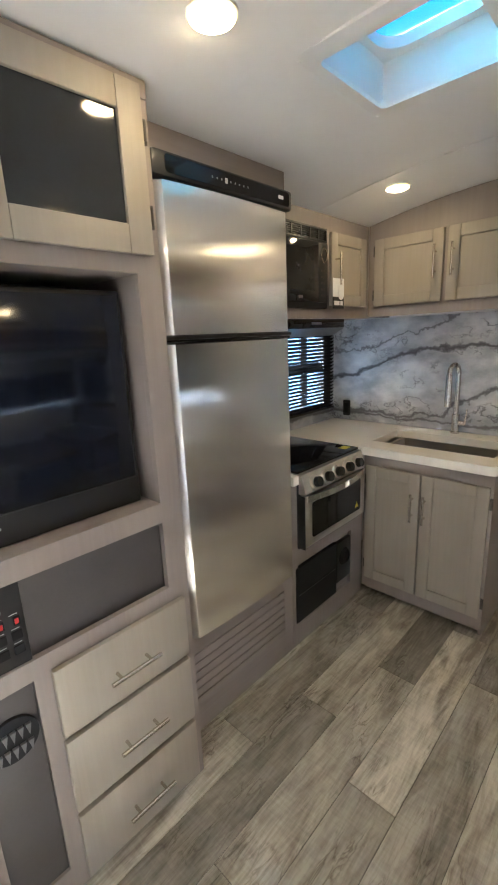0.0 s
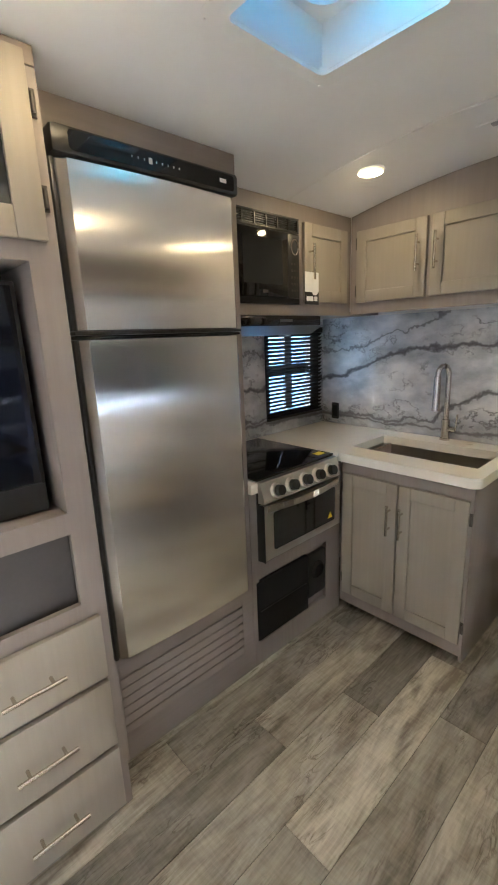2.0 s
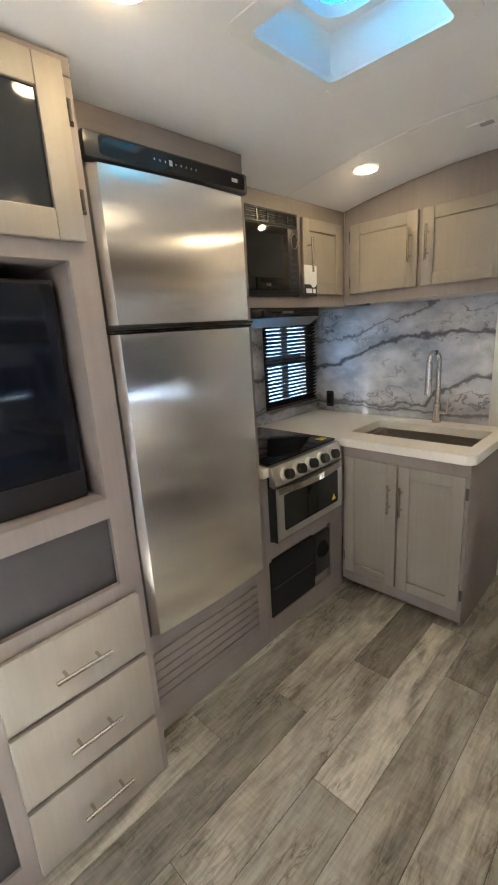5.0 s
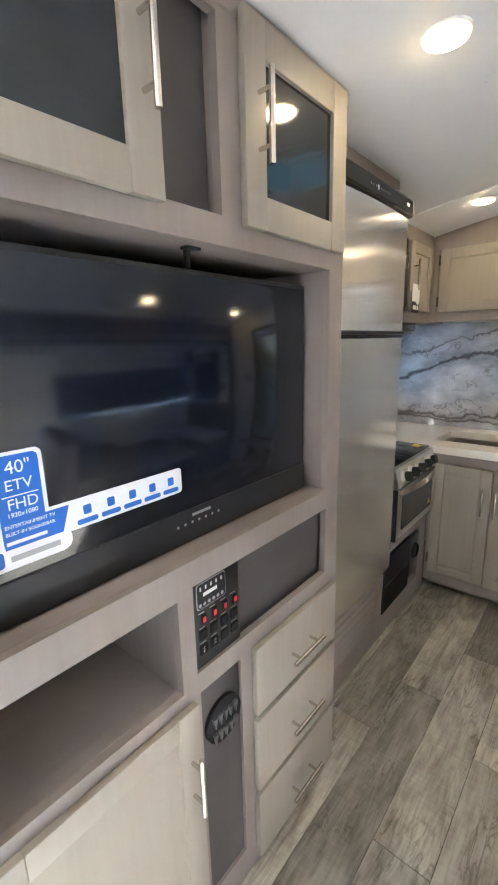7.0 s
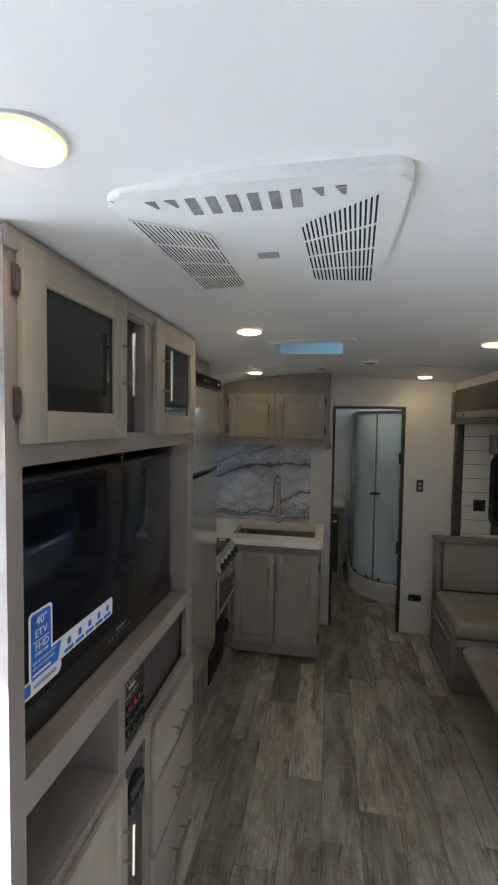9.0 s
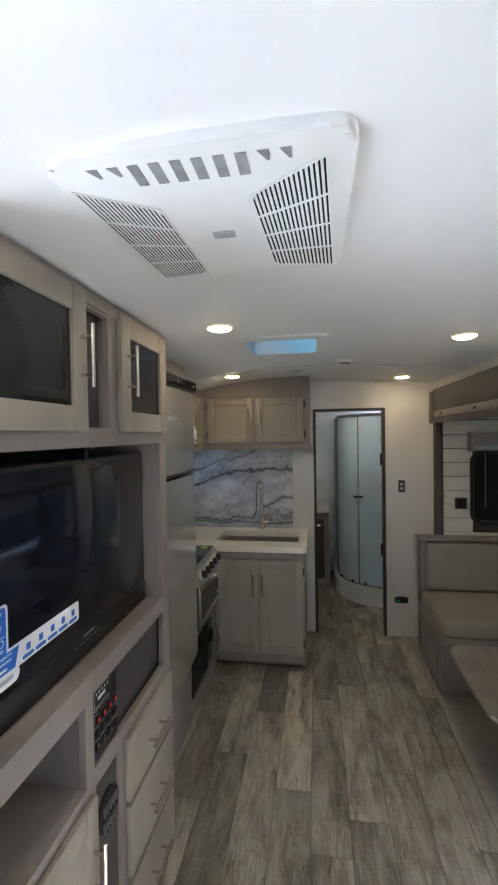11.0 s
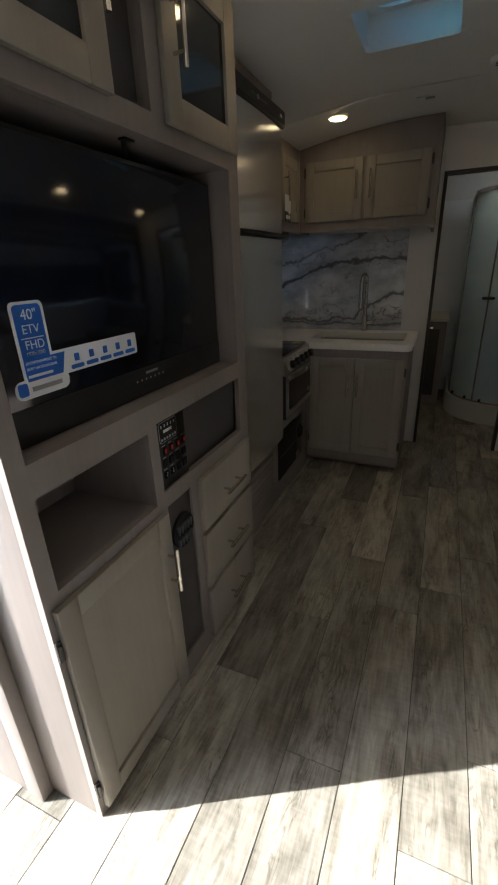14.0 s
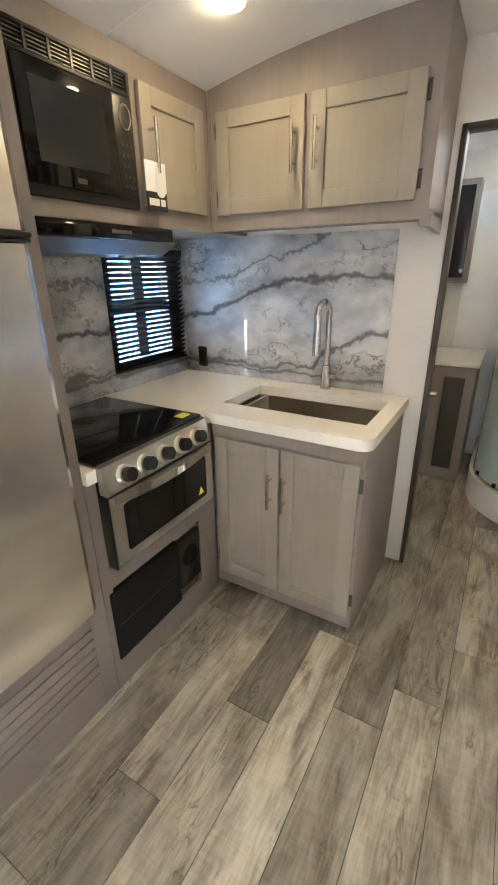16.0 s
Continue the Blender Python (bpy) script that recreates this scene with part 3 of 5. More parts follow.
cabinet = entertainment_cabinet()


def switch_panel():
    t = thing("control_panel", (-0.008, -1.98, 0.80), "black control panel with lit red switches", "panel")
    part("plate", boxes(((-0.02, -2.063, 0.8125), (-0.006, -1.906, 1.0365), 0.002)), BLACK, t)
    mm = XP(-0.006)
    bm = bmesh.new()
    prism(bm, rounded(-2.05, -1.955, 0.965, 1.03, 0.008), mm, 0.0, 0.0012)
    part("display_frame", bm, GREY, t, "grey outlined display")
    bm = bmesh.new()
    prism(bm, rounded(-2.048, -1.957, 0.967, 1.028, 0.007), mm, 0.0005, 0.002)
    part("display", bm, BLACK, t)
    for k in range(6):
        bm = bmesh.new()
        c = mm @ Vector((-2.041 + k * 0.0145, 0.976, 0))
        rod(bm, c, c + Vector((0.003, 0, 0)), 0.0045, 12)
        part("button", bm, GREY, t)
    bm = bmesh.new()
    box(bm, (-2.03, 0.995, 0.002), (-1.985, 1.004, 0.0026), 0, mm)
    part("print_bar", bm, LABEL_WHITE, t, "white printed bar", False)
    for k in range(5):
        bm = bmesh.new()
        box(bm, (-2.04 + k * 0.017, 1.012, 0.002), (-2.036 + k * 0.017, 1.021, 0.0026), 0, mm)
        part("print_bar", bm, LABEL_WHITE, t, "white printed bar", False)
    for row, v in enumerate((0.938, 0.899, 0.86)):
        for k in range(4):
            u = -2.04 + k * 0.0355
            bm = bmesh.new()
            lit = row == 0
            box(bm, (u - 0.009 if not lit else u, v - 0.012, 0), (u + 0.016, v + 0.012, 0.005), 0.002, mm)
            s = part("switch", bm, MATTE, t)
            if lit:
                bm = bmesh.new()
                box(bm, (u + 0.003, v - 0.007, 0.005), (u + 0.012, v + 0.007, 0.0065), 0.001, mm)
                part("light", bm, RED, s, "glowing red indicator", False)
            bm = bmesh.new()
            box(bm, (u - 0.006, v + 0.0165, 0.0002), (u + 0.012, v + 0.0185, 0.0008), 0, mm)
            part("print_bar", bm, GREY, s, "", False)
    for k in range(2):
        for dv in (-0.004, 0.005):
            bm = bmesh.new()
            c = mm @ Vector((-2.036 + k * 0.0355, 0.86 + dv, 0.005))
            bmesh.ops.create_cone(bm, cap_ends=False, segments=14, radius1=0.004, radius2=0.0028, depth=0.001, matrix=Matrix.Translation(c) @ Matrix.Rotation(radians(90), 4, "Y"))
            part("print_ring", bm, LABEL_WHITE, t, "white printed ring", False)


switch_panel()


def television():
    t = thing("television", (-0.1, -1.98, 1.10), "large black flat television with blue-and-white product sticker", "television")
    y0, y1, z0, z1 = -2.466, -1.512, 1.1015, 1.718
    part("casing", boxes(((-0.135, y0, z0), (-0.068, y1, z1), 0.006)), BLACK, t)
    m = XP(-0.068)
    bm = bmesh.new()
    box(bm, (y0 + 0.012, z0 + 0.086, 0.0), (y1 - 0.012, z1 - 0.012, 0.0025), 0.001, m)
    part("screen", bm, SCREEN, t, "dark reflective screen")
    part("soundbar", boxes(((-0.0675, y0 + 0.004, z0 + 0.004), (-0.0652, y1 - 0.004, z0 + 0.082), 0.004)), BLACK, t)
    mm = XP(-0.0652)
    for k in range(7):
        bm = bmesh.new()
        c = mm @ Vector((-2.04 + k * 0.022, z0 + 0.050, 0))
        rod(bm, c, c + Vector((0.0008, 0, 0)), 0.0035, 10)
        part("button", bm, GREY, t)
    bm = bmesh.new()
    box(bm, (-1.995, z0 + 0.064, 0.0), (-1.935, z0 + 0.071, 0.0008), 0, mm)
    part("badge", bm, GREY, t, "grey printed badge", False)
    # sticker
    s = XP(-0.0652)
    bm = bmesh.new()
    prism(bm, rounded(-2.405, -2.320, 1.235, 1.402, 0.012), s, 0.0, 0.0008)
    prism(bm, rounded(-2.393, -2.022, 1.235, 1.292, 0.008), s, 0.0, 0.0009)
    prism(bm, rounded(-2.433, -2.285, 1.205, 1.245, 0.018), s, 0.0, 0.001)
    st = part("sticker", bm, LABEL_WHITE, t, "white and blue product sticker", False)
    bm = bmesh.new()
    prism(bm, rounded(-2.398, -2.327, 1.24, 1.396, 0.010), s, 0.001, 0.0014)
    prism(bm, [(-2.397, 1.24), (-2.300, 1.24), (-2.285, 1.286), (-2.397, 1.286)], s, 0.001, 0.00145)
    prism(bm, rounded(-2.426, -2.401, 1.212, 1.24, 0.006), s, 0.0011, 0.0016)
    for k in range(5):
        u = -2.273 + k * 0.0495
        prism(bm, rounded(u, u + 0.042, 1.241, 1.251, 0.004), s, 0.001, 0.0014)
        prism(bm, rounded(u + 0.014, u + 0.030, 1.258, 1.276, 0.003), s, 0.001, 0.0014)
    part("blue_field", bm, BLUE, st, "blue printed fields", False)
    turn = Matrix(((0, 0, 1, 0), (1, 0, 0, 0), (0, 1, 0, 0), (0, 0, 0, 1)))

    def put(text, size, u, v):
        words(text, size, Matrix.Translation((-0.0636, u, v)) @ turn, LABEL_WHITE, st)

    put('40"', 0.030, -2.381, 1.366)
    put("ETV", 0.026, -2.385, 1.338)
    put("FHD", 0.026, -2.385, 1.306)
    put("1920x1080", 0.011, -2.387, 1.293)
    put("ENTERTAINMENT TV", 0.0088, -2.394, 1.275)
    put("BUILT-IN SOUNDBAR", 0.0085, -2.394, 1.263)
    bm = bmesh.new()
    box(bm, (-2.391, 1.3275, 0.0015), (-2.333, 1.3295, 0.0019), 0, s)
    part("rule", bm, LABEL_WHITE, st, "", False)
    bm = bmesh.new()
    box(bm, (-2.394, 1.247, 0.0015), (-2.328, 1.253, 0.0019), 0, s)
    part("print_bar", bm, LABEL_WHITE, st, "", False)
    bm = bmesh.new()
    box(bm, (-2.391, 1.218, 0.0015), (-2.308, 1.228, 0.0019), 0, s)
    part("print_bar", bm, GREY, st, "", False)
    # strap hanging from the niche top
    part("latch", boxes(((-0.06, -1.985, 1.715), (-0.05, -1.972, 1.756), 0.003), ((-0.062, -1.99, 1.75), (-0.04, -1.95, 1.7565), 0.002)), BLACK, t, "black retaining latch")


television()


def closet_end():
    t = thing("closet_door", (-0.43, -2.56, 0), "pale taupe closet door with lever handle and raised frame", "door")
    m = YN(CY0 - 0.002)
    bm = bmesh.new()
    box(bm, (-0.252, 0.0, 0), (-0.188, 2.1, 0.036), 0.003, m)
    box(bm, (X0 + 0.005, 2.04, 0), (-0.252, 2.1, 0.036), 0.003, m)
    part("frame", bm, FRAME, t)
    bm = bmesh.new()
    box(bm, (X0 + 0.006, 0.01, 0), (-0.256, 2.036, 0.034), 0.004, m)
    d = part("door_leaf", bm, FRAME, t)
    bm = bmesh.new()
    rod(bm, (-0.385, -2.58, 0.955), (-0.385, -2.597, 0.955), 0.027, 24)
    rod(bm, (-0.385, -2.597, 0.955), (-0.385, -2.625, 0.955), 0.011, 14)
    tube(bm, [(-0.385, -2.622, 0.955), (-0.41, -2.628, 0.955), (-0.45, -2.626, 0.953), (-0.49, -2.62, 0.95)], 0.0095, 12)
    part("lever", bm, NICKEL, d, "brushed nickel lever handle")


closet_end()


# ---- kitchen ----
KX = -0.135      # front of the base units along the west wall
UX = -0.30       # front of the wall units along the west wall


def refrigerator_surround():
    t = thing("refrigerator_surround", (-0.4, -1.05, 0), "taupe wooden surround with louvred vent below the fridge", "cabinet")
    y0, y1 = CY1 + 0.002, -0.685
    top = 2.195
    part("side_panel", boxes(((X0 + 0.002, y1 - 0.018, 0.0), (KX - 0.001, y1, top), 0.002)), FRAME, t)
    m = XP(KX - 0.02)
    bm = bmesh.new()
    box(bm, (y0, 2.102, 0), (y1 - 0.001, top + 0.012, 0.02), 0.002, m)
    part("top_panel", bm, FRAME_H, t)
    for a, b, c, d in ((y0, -1.352, 0.001, 0.497), (-0.752, y1 - 0.001, 0.001, 0.497), (-1.3515, -0.7525, 0.001, 0.125), (-1.3515, -0.7525, 0.372, 0.497)):
        bm = bmesh.new()
        box(bm, (a, c, 0), (b, d, 0.02), 0.0, m)
        part("base_panel", bm, FRAME_H, t)
    part("stile", boxes(((KX - 0.02, -0.742, 0.498), (KX, y1 - 0.001, 2.101), 0.002)), FRAME, t)
    part("stile", boxes(((KX - 0.02, y0, 0.498), (KX, -1.384, 2.101), 0.002)), FRAME, t)
    part("vent_backing", boxes(((KX - 0.05, -1.352, 0.12), (KX - 0.04, -0.752, 0.376))), FRAME_H, t)
    for k in range(6):
        z = 0.126 + k * 0.041
        bm = bmesh.new()
        prism(bm, [(KX - 0.008, z + 0.027), (KX - 0.004, z + 0.028), (KX + 0.003, z + 0.001), (KX - 0.002, z)], Matrix(((1, 0, 0, 0), (0, 0, 1, 0), (0, 1, 0, 0), (0, 0, 0, 1))), -1.352, -0.752)
        part("louvre", bm, FRAME_H, t, "", False)


refrigerator_surround()


def refrigerator():
    t = thing("refrigerator", (-0.35, -1.04, 0.475), "tall two-door brushed stainless refrigerator with black trim", "refrigerator")
    y0, y1 = -1.368, -0.757
    part("body", boxes(((-0.60, y0 - 0.01, 0.501), (-0.112, y1 + 0.004, 2.098), 0.004)), BLACK, t)

    def leaf(name, z0, z1):
        # softly bowed face with rounded vertical edges
        bm = bmesh.new()
        out = []
        for k in range(25):
            s = -1 + 2 * k / 24
            edge = (1 - abs(s)) * (y1 - y0) / 2
            bow = -0.046 - 0.012 * s * s - (0.022 * (1 - min(1, edge / 0.022)) ** 2)
            out.append((bow, (y0 + y1) / 2 + s * (y1 - y0) / 2))
        prism(bm, out + [(-0.108, y1), (-0.108, y0)], Matrix.Identity(4), z0, z1)
        uv = bm.loops.layers.uv.new("along")
        for fc in bm.faces:
            for lp in fc.loops:
                lp[uv].uv = (lp.vert.co.y, lp.vert.co.z)
        d = part(name, bm, STEEL, t, "brushed stainless door")
        return d

    up = leaf("freezer_door", 1.594, 2.027)
    low = leaf("door", 0.503, 1.566)
    for d, z0, z1 in ((up, 1.592, 2.029), (low, 0.5015, 1.568)):
        part("edge_trim", boxes(((-0.142, y0 - 0.014, z0), (-0.072, y0 - 0.001, z1), 0.003)), BLACK, d, "black edge trim")
    part("edge_trim", boxes(((-0.14, y0 - 0.012, 1.569), (-0.064, y1, 1.578), 0.003)), GLOSS, t, "black gap trim")
    part("edge_trim", boxes(((-0.14, y0 - 0.012, 1.580), (-0.056, y1, 1.591), 0.003)), BLACK, t, "black gap trim")
    bm = bmesh.new()
    box(bm, (-0.142, y0 - 0.014, 2.031), (-0.042, y1 + 0.002, 2.100), 0.012)
    c = part("control_panel", bm, BLACK, t, "black control strip")
    m = XP(-0.0421)
    bm = bmesh.new()
    prism(bm, rounded(y0 + 0.03, y1 - 0.02, 2.042, 2.090, 0.012), m, 0.0, 0.0015)
    part("fascia", bm, GLOSS, c)
    for k in range(9):
        bm = bmesh.new()
        u = -1.16 + k * 0.02
        big = k == 3
        box(bm, (u - (0.006 if big else 0.002), 2.066 - (0.008 if big else 0.003), 0.0016), (u + (0.006 if big else 0.002), 2.066 + (0.008 if big else 0.003), 0.0022), 0, m)
        part("print_bar", bm, GREY, c, "pale printed mark", False)
    bm = bmesh.new()
    box(bm, (-0.84, 2.061, 0.0016), (-0.812, 2.073, 0.0022), 0, m)
    part("badge", bm, LABEL_WHITE, c, "white badge", False)


refrigerator()


def range_cabinet():
    t = thing("range_cabinet", (-0.38, -0.35, 0), "taupe wooden base cabinet around the oven", "cabinet")
    bm = bmesh.new()
    m = XP(KX - 0.02)
    for a, b, c, d in ((-0.684, -0.64, 0.0, 0.888), (-0.07, -0.002, 0.0, 0.888), (-0.64, -0.07, 0.0, 0.12), (-0.64, -0.07, 0.46, 0.545), (-0.13, -0.07, 0.12, 0.46)):
        box(bm, (a, c, 0), (b, d, 0.02), 0, m)
    part("face_frame", bm, FRAME, t)
    part("filler", boxes(((KX - 0.021, -0.645, 0.11), (KX - 0.02, -0.12, 0.47))), FRAME, t)
    # heater access door and duct
    d = part("access_door", boxes(((KX - 0.018, -0.659, 0.13), (KX + 0.006, -0.288, 0.443), 0.006)), MATTE, t, "black heater access door")
    part("groove", boxes(((KX + 0.0062, -0.64, 0.285), (KX + 0.0072, -0.305, 0.29))), BLACK, d, "", False)
    v = part("duct_plate", boxes(((KX - 0.018, -0.286, 0.185), (KX + 0.006, -0.142, 0.432), 0.003)), BLACK, t, "black duct plate")
    bm = bmesh.new()
    bmesh.ops.create_cone(bm, cap_ends=False, segments=28, radius1=0.052, radius2=0.038, depth=0.016, matrix=Matrix.Translation((KX + 0.013, -0.214, 0.33)) @ Matrix.Rotation(radians(90), 4, "Y"))
    rod(bm, (KX + 0.006, -0.214, 0.33), (KX + 0.008, -0.214, 0.33), 0.05, 28)
    part("duct_ring", bm, MATTE, v, "round black duct ring")


range_cabinet()


def kitchen_range():
    t = thing("kitchen_range", (-0.35, -0.36, 0.54), "stainless gas range with black glass cover and five knobs", "oven")
    y0, y1 = -0.638, -0.078
    part("body", boxes(((-0.60, y0 + 0.004, 0.546), (-0.125, y1 - 0.004, 0.912), 0.003)), BLACK, t)
    part("glass_cover", boxes(((-0.70, y0 - 0.002, 0.937), (-0.128, y1 + 0.002, 0.950), 0.004)), GLOSS, t, "glossy black glass cover")
    part("cooktop", boxes(((-0.70, y0, 0.9125), (-0.124, y1, 0.9365), 0.002)), STEEL_V, t)
    # sloped control panel
    bm = bmesh.new()
    side = Matrix(((1, 0, 0, 0), (0, 0, 1, 0), (0, 1, 0, 0), (0, 0, 0, 1)))
    prism(bm, [(-0.124, 0.838), (-0.088, 0.838), (-0.084, 0.846), (-0.108, 0.934), (-0.124, 0.9365)], side, y0, y1)
    c = part("control_panel", bm, STEEL_V, t, "stainless control panel", False)
    for k in range(5):
        y = -0.553 + k * 0.0975
        n = Vector((0.963, 0, 0.269))
        p = Vector((-0.0945, y, 0.884))
        bm = bmesh.new()
        rod(bm, p - 0.004 * n, p + 0.016 * n, 0.037, 28, 0.032)
        kn = part("knob", bm, CHROME, c, "chrome-ringed knob")
        bm = bmesh.new()
        rod(bm, p + 0.016 * n, p + 0.040 * n, 0.0255, 24, 0.0235)
        part("cap", bm, BLACK, kn, "black knob cap")
    part("side_strip", boxes(((-0.134, y0 - 0.003, 0.556), (-0.086, y0 - 0.0005, 0.833), 0.001)), BLACK, t, "black side of the oven door")
    # oven door
    bm = bmesh.new()
    m = XP(-0.124)
    for a, b, c0, d0 in ((y0, -0.575, 0.568, 0.832), (-0.135, y1, 0.568, 0.832), (-0.575, -0.135, 0.568, 0.612), (-0.575, -0.135, 0.79, 0.832)):
        box(bm, (a, c0, 0.006), (b, d0, 0.040), 0, m)
    bmesh.ops.remove_doubles(bm, verts=bm.verts[:], dist=1e-5)
    d = part("oven_door", bm, STEEL_V, t, "stainless oven door", False)
    bm = bmesh.new()
    prism(bm, rounded(-0.585, -0.125, 0.606, 0.79, 0.012), m, 0.034, 0.0425)
    w = part("window", bm, GLOSS, d, "dark oven window")
    bm = bmesh.new()
    prism(bm, [(-0.185, 0.628), (-0.148, 0.628), (-0.1665, 0.662)], m, 0.0426, 0.0434)
    part("sticker", bm, YELLOW, w, "yellow warning triangle", False)
    bm = bmesh.new()
    n = 14
    for k in range(n):
        s0, s1 = -1 + 2 * k / n, -1 + 2 * (k + 1) / n
        q = lambda s: (-0.357 + s * 0.262, 0.032 + 0.034 * (1 - s * s))
        (ya, wa), (yb, wb) = q(s0), q(s1)
        prism(bm, [(ya, wa), (yb, wb), (yb, wb + 0.010), (ya, wa + 0.010)], Matrix(((0, 1, 0, -0.124), (1, 0, 0, 0), (0, 0, 1, 0), (0, 0, 0, 1))), 0.800, 0.831)
    bmesh.ops.remove_doubles(bm, verts=bm.verts[:], dist=1e-5)
    part("handle", bm, NICKEL, d, "bowed steel handle")
    part("sticker", boxes(((-0.205, -0.16, 0.9503), (-0.16, -0.10, 0.9508))), YELLOW, t, "yellow sticker on glass", False)


kitchen_range()

CZ = 0.935       # counter top


def countertop():
    # L-shaped slab around the range, with the sink opening
    t = thing("countertop", (0.0, 0.3, 0.875), "white solid-surface worktop with rounded corner", "countertop")
    z0, z1 = 0.889, CZ
    sx0, sx1, sy0, sy1 = -0.165, 0.505, 0.15, 0.50
    bm = bmesh.new()
    yb, yf = WY - 0.012, -0.012
    xs0, xs1 = X0 + 0.002, 0.572
    box(bm, (xs0, -0.066, z0), (sx0, yb, z1), 0)
    r = 0.05
    right = [(sx1, yf), (xs1 - r, yf)] + [(xs1 - r + r * math.sin(radians(a)), yf + r - r * math.cos(radians(a))) for a in range(15, 91, 15)] + [(xs1, yb), (sx1, yb)]
    prism(bm, right, I4, z0, z1)
    box(bm, (sx0, yf, z0), (sx1, sy0, z1), 0)
    box(bm, (sx0, sy1, z0), (sx1, yb, z1), 0)
    bmesh.ops.remove_doubles(bm, verts=bm.verts[:], dist=1e-5)
    part("slab", bm, COUNTER, t, "", False)
    bm = bmesh.new()
    prism(bm, [(KX + 0.03, -0.066), (sx0, -0.066), (sx0, yf), (-0.138, -0.022)], I4, z0, z1)
    part("corner_piece", bm, COUNTER, t, "", False)
    part("side_strip", boxes(((X0 + 0.002, -0.683, z0), (KX + 0.016, -0.642, z1), 0.003)), COUNTER, t)
    # sink
    s = thing("sink", (0.17, 0.33, 0.73), "rectangular stainless undermount sink", "sink")
    d = 0.71
    part("basin_wall", boxes(((sx0 - 0.012, sy0, d), (sx0, sy1, z0 - 0.001))), STEEL_V, s)
    part("basin_wall", boxes(((sx1, sy0, d), (sx1 + 0.012, sy1, z0 - 0.001))), STEEL_V, s)
    part("basin_wall", boxes(((sx0 - 0.012, sy0 - 0.012, d), (sx1 + 0.012, sy0, z0 - 0.001))), STEEL_V, s)
    part("basin_wall", boxes(((sx0 - 0.012, sy1, d), (sx1 + 0.012, sy1 + 0.012, z0 - 0.001))), STEEL_V, s)
    part("basin_floor", boxes(((sx0, sy0, d), (sx1, sy1, d + 0.006))), STEEL_V, s)
    bm = bmesh.new()
    rod(bm, (0.17, 0.33, d + 0.006), (0.17, 0.33, d + 0.010), 0.045, 28)
    part("drain", bm, NICKEL, s, "round metal drain")


countertop()


def faucet():
    t = thing("faucet", (0.162, 0.605, CZ), "tall brushed nickel pull-down kitchen faucet", "faucet")
    x, y = 0.162, 0.605
    bm = bmesh.new()
    rod(bm, (x, y, CZ), (x, y, CZ + 0.012), 0.027, 24)
    rod(bm, (x, y, CZ + 0.012), (x, y, CZ + 0.12), 0.0225, 22)
    part("base", bm, NICKEL, t)
    pts = [(x, y, CZ + 0.10), (x, y, CZ + 0.372)]
    for k in range(1, 10):
        a = radians(20 * k)
        pts.append((x - 0.012 * (1 - math.cos(a)), y - 0.045 * (1 - math.cos(a)), CZ + 0.372 + 0.055 * math.sin(a)))
    bm = bmesh.new()
    tube(bm, pts, 0.0145, 16)
    part("spout", bm, NICKEL, t)
    bm = bmesh.new()
    e = pts[-1]
    rod(bm, e, (e[0], e[1], CZ + 0.18), 0.018, 18, 0.021)
    part("spray_head", bm, NICKEL, t)
    bm = bmesh.new()
    rod(bm, (x + 0.018, y, CZ + 0.065), (x + 0.055, y, CZ + 0.067), 0.016, 16, 0.014)
    rod(bm, (x + 0.055, y, CZ + 0.06), (x + 0.062, y, CZ + 0.155), 0.006, 12, 0.005)
    part("lever", bm, NICKEL, t, "brushed nickel lever")


faucet()


def sink_cabinet():
    t = thing("sink_cabinet", (0.2, 0.3, 0), "taupe wooden sink base cabinet with two shaker doors", "cabinet")
    m = YN(0.02)
    x0, x1 = KX + 0.004, 0.553
    part("side_panel", boxes(((x0, 0.022, 0.05), (x0 + 0.018, WY - 0.004, 0.888))), FRAME, t)
    part("side_panel", boxes(((x1 - 0.018, 0.022, 0.0), (x1, WY - 0.004, 0.888), 0.002)), FRAME, t)
    bm = bmesh.new()
    box(bm, (x0, 0.045, 0), (x1, 0.135, 0.018), 0, m)
    box(bm, (x0, 0.80, 0), (x1, 0.888, 0.018), 0, m)
    box(bm, (x0, 0.135, 0), (-0.10, 0.80, 0.018), 0, m)
    box(bm, (0.515, 0.135, 0), (x1, 0.80, 0.018), 0, m)
    box(bm, (0.18, 0.135, 0), (0.235, 0.80, 0.018), 0, m)
    part("face_frame", bm, FRAME, t, "", False)
    part("toe_kick", boxes(((x0, 0.055, 0.0), (x1 - 0.019, 0.07, 0.05))), FRAME_H, t)
    mm = YN(0.002)
    for a, b, hx, gx in ((-0.108, 0.205, 0.172, -0.114), (0.214, 0.54, 0.238, 0.546)):
        d = shaker(t, mm, a, b, 0.115, 0.83, 0.06)
        bar_handle(d, YN(-0.017), hx, 0.645, 0.16)
        for v in (0.745, 0.20):
            hinge(d, mm, gx, v, 0.0)


sink_cabinet()


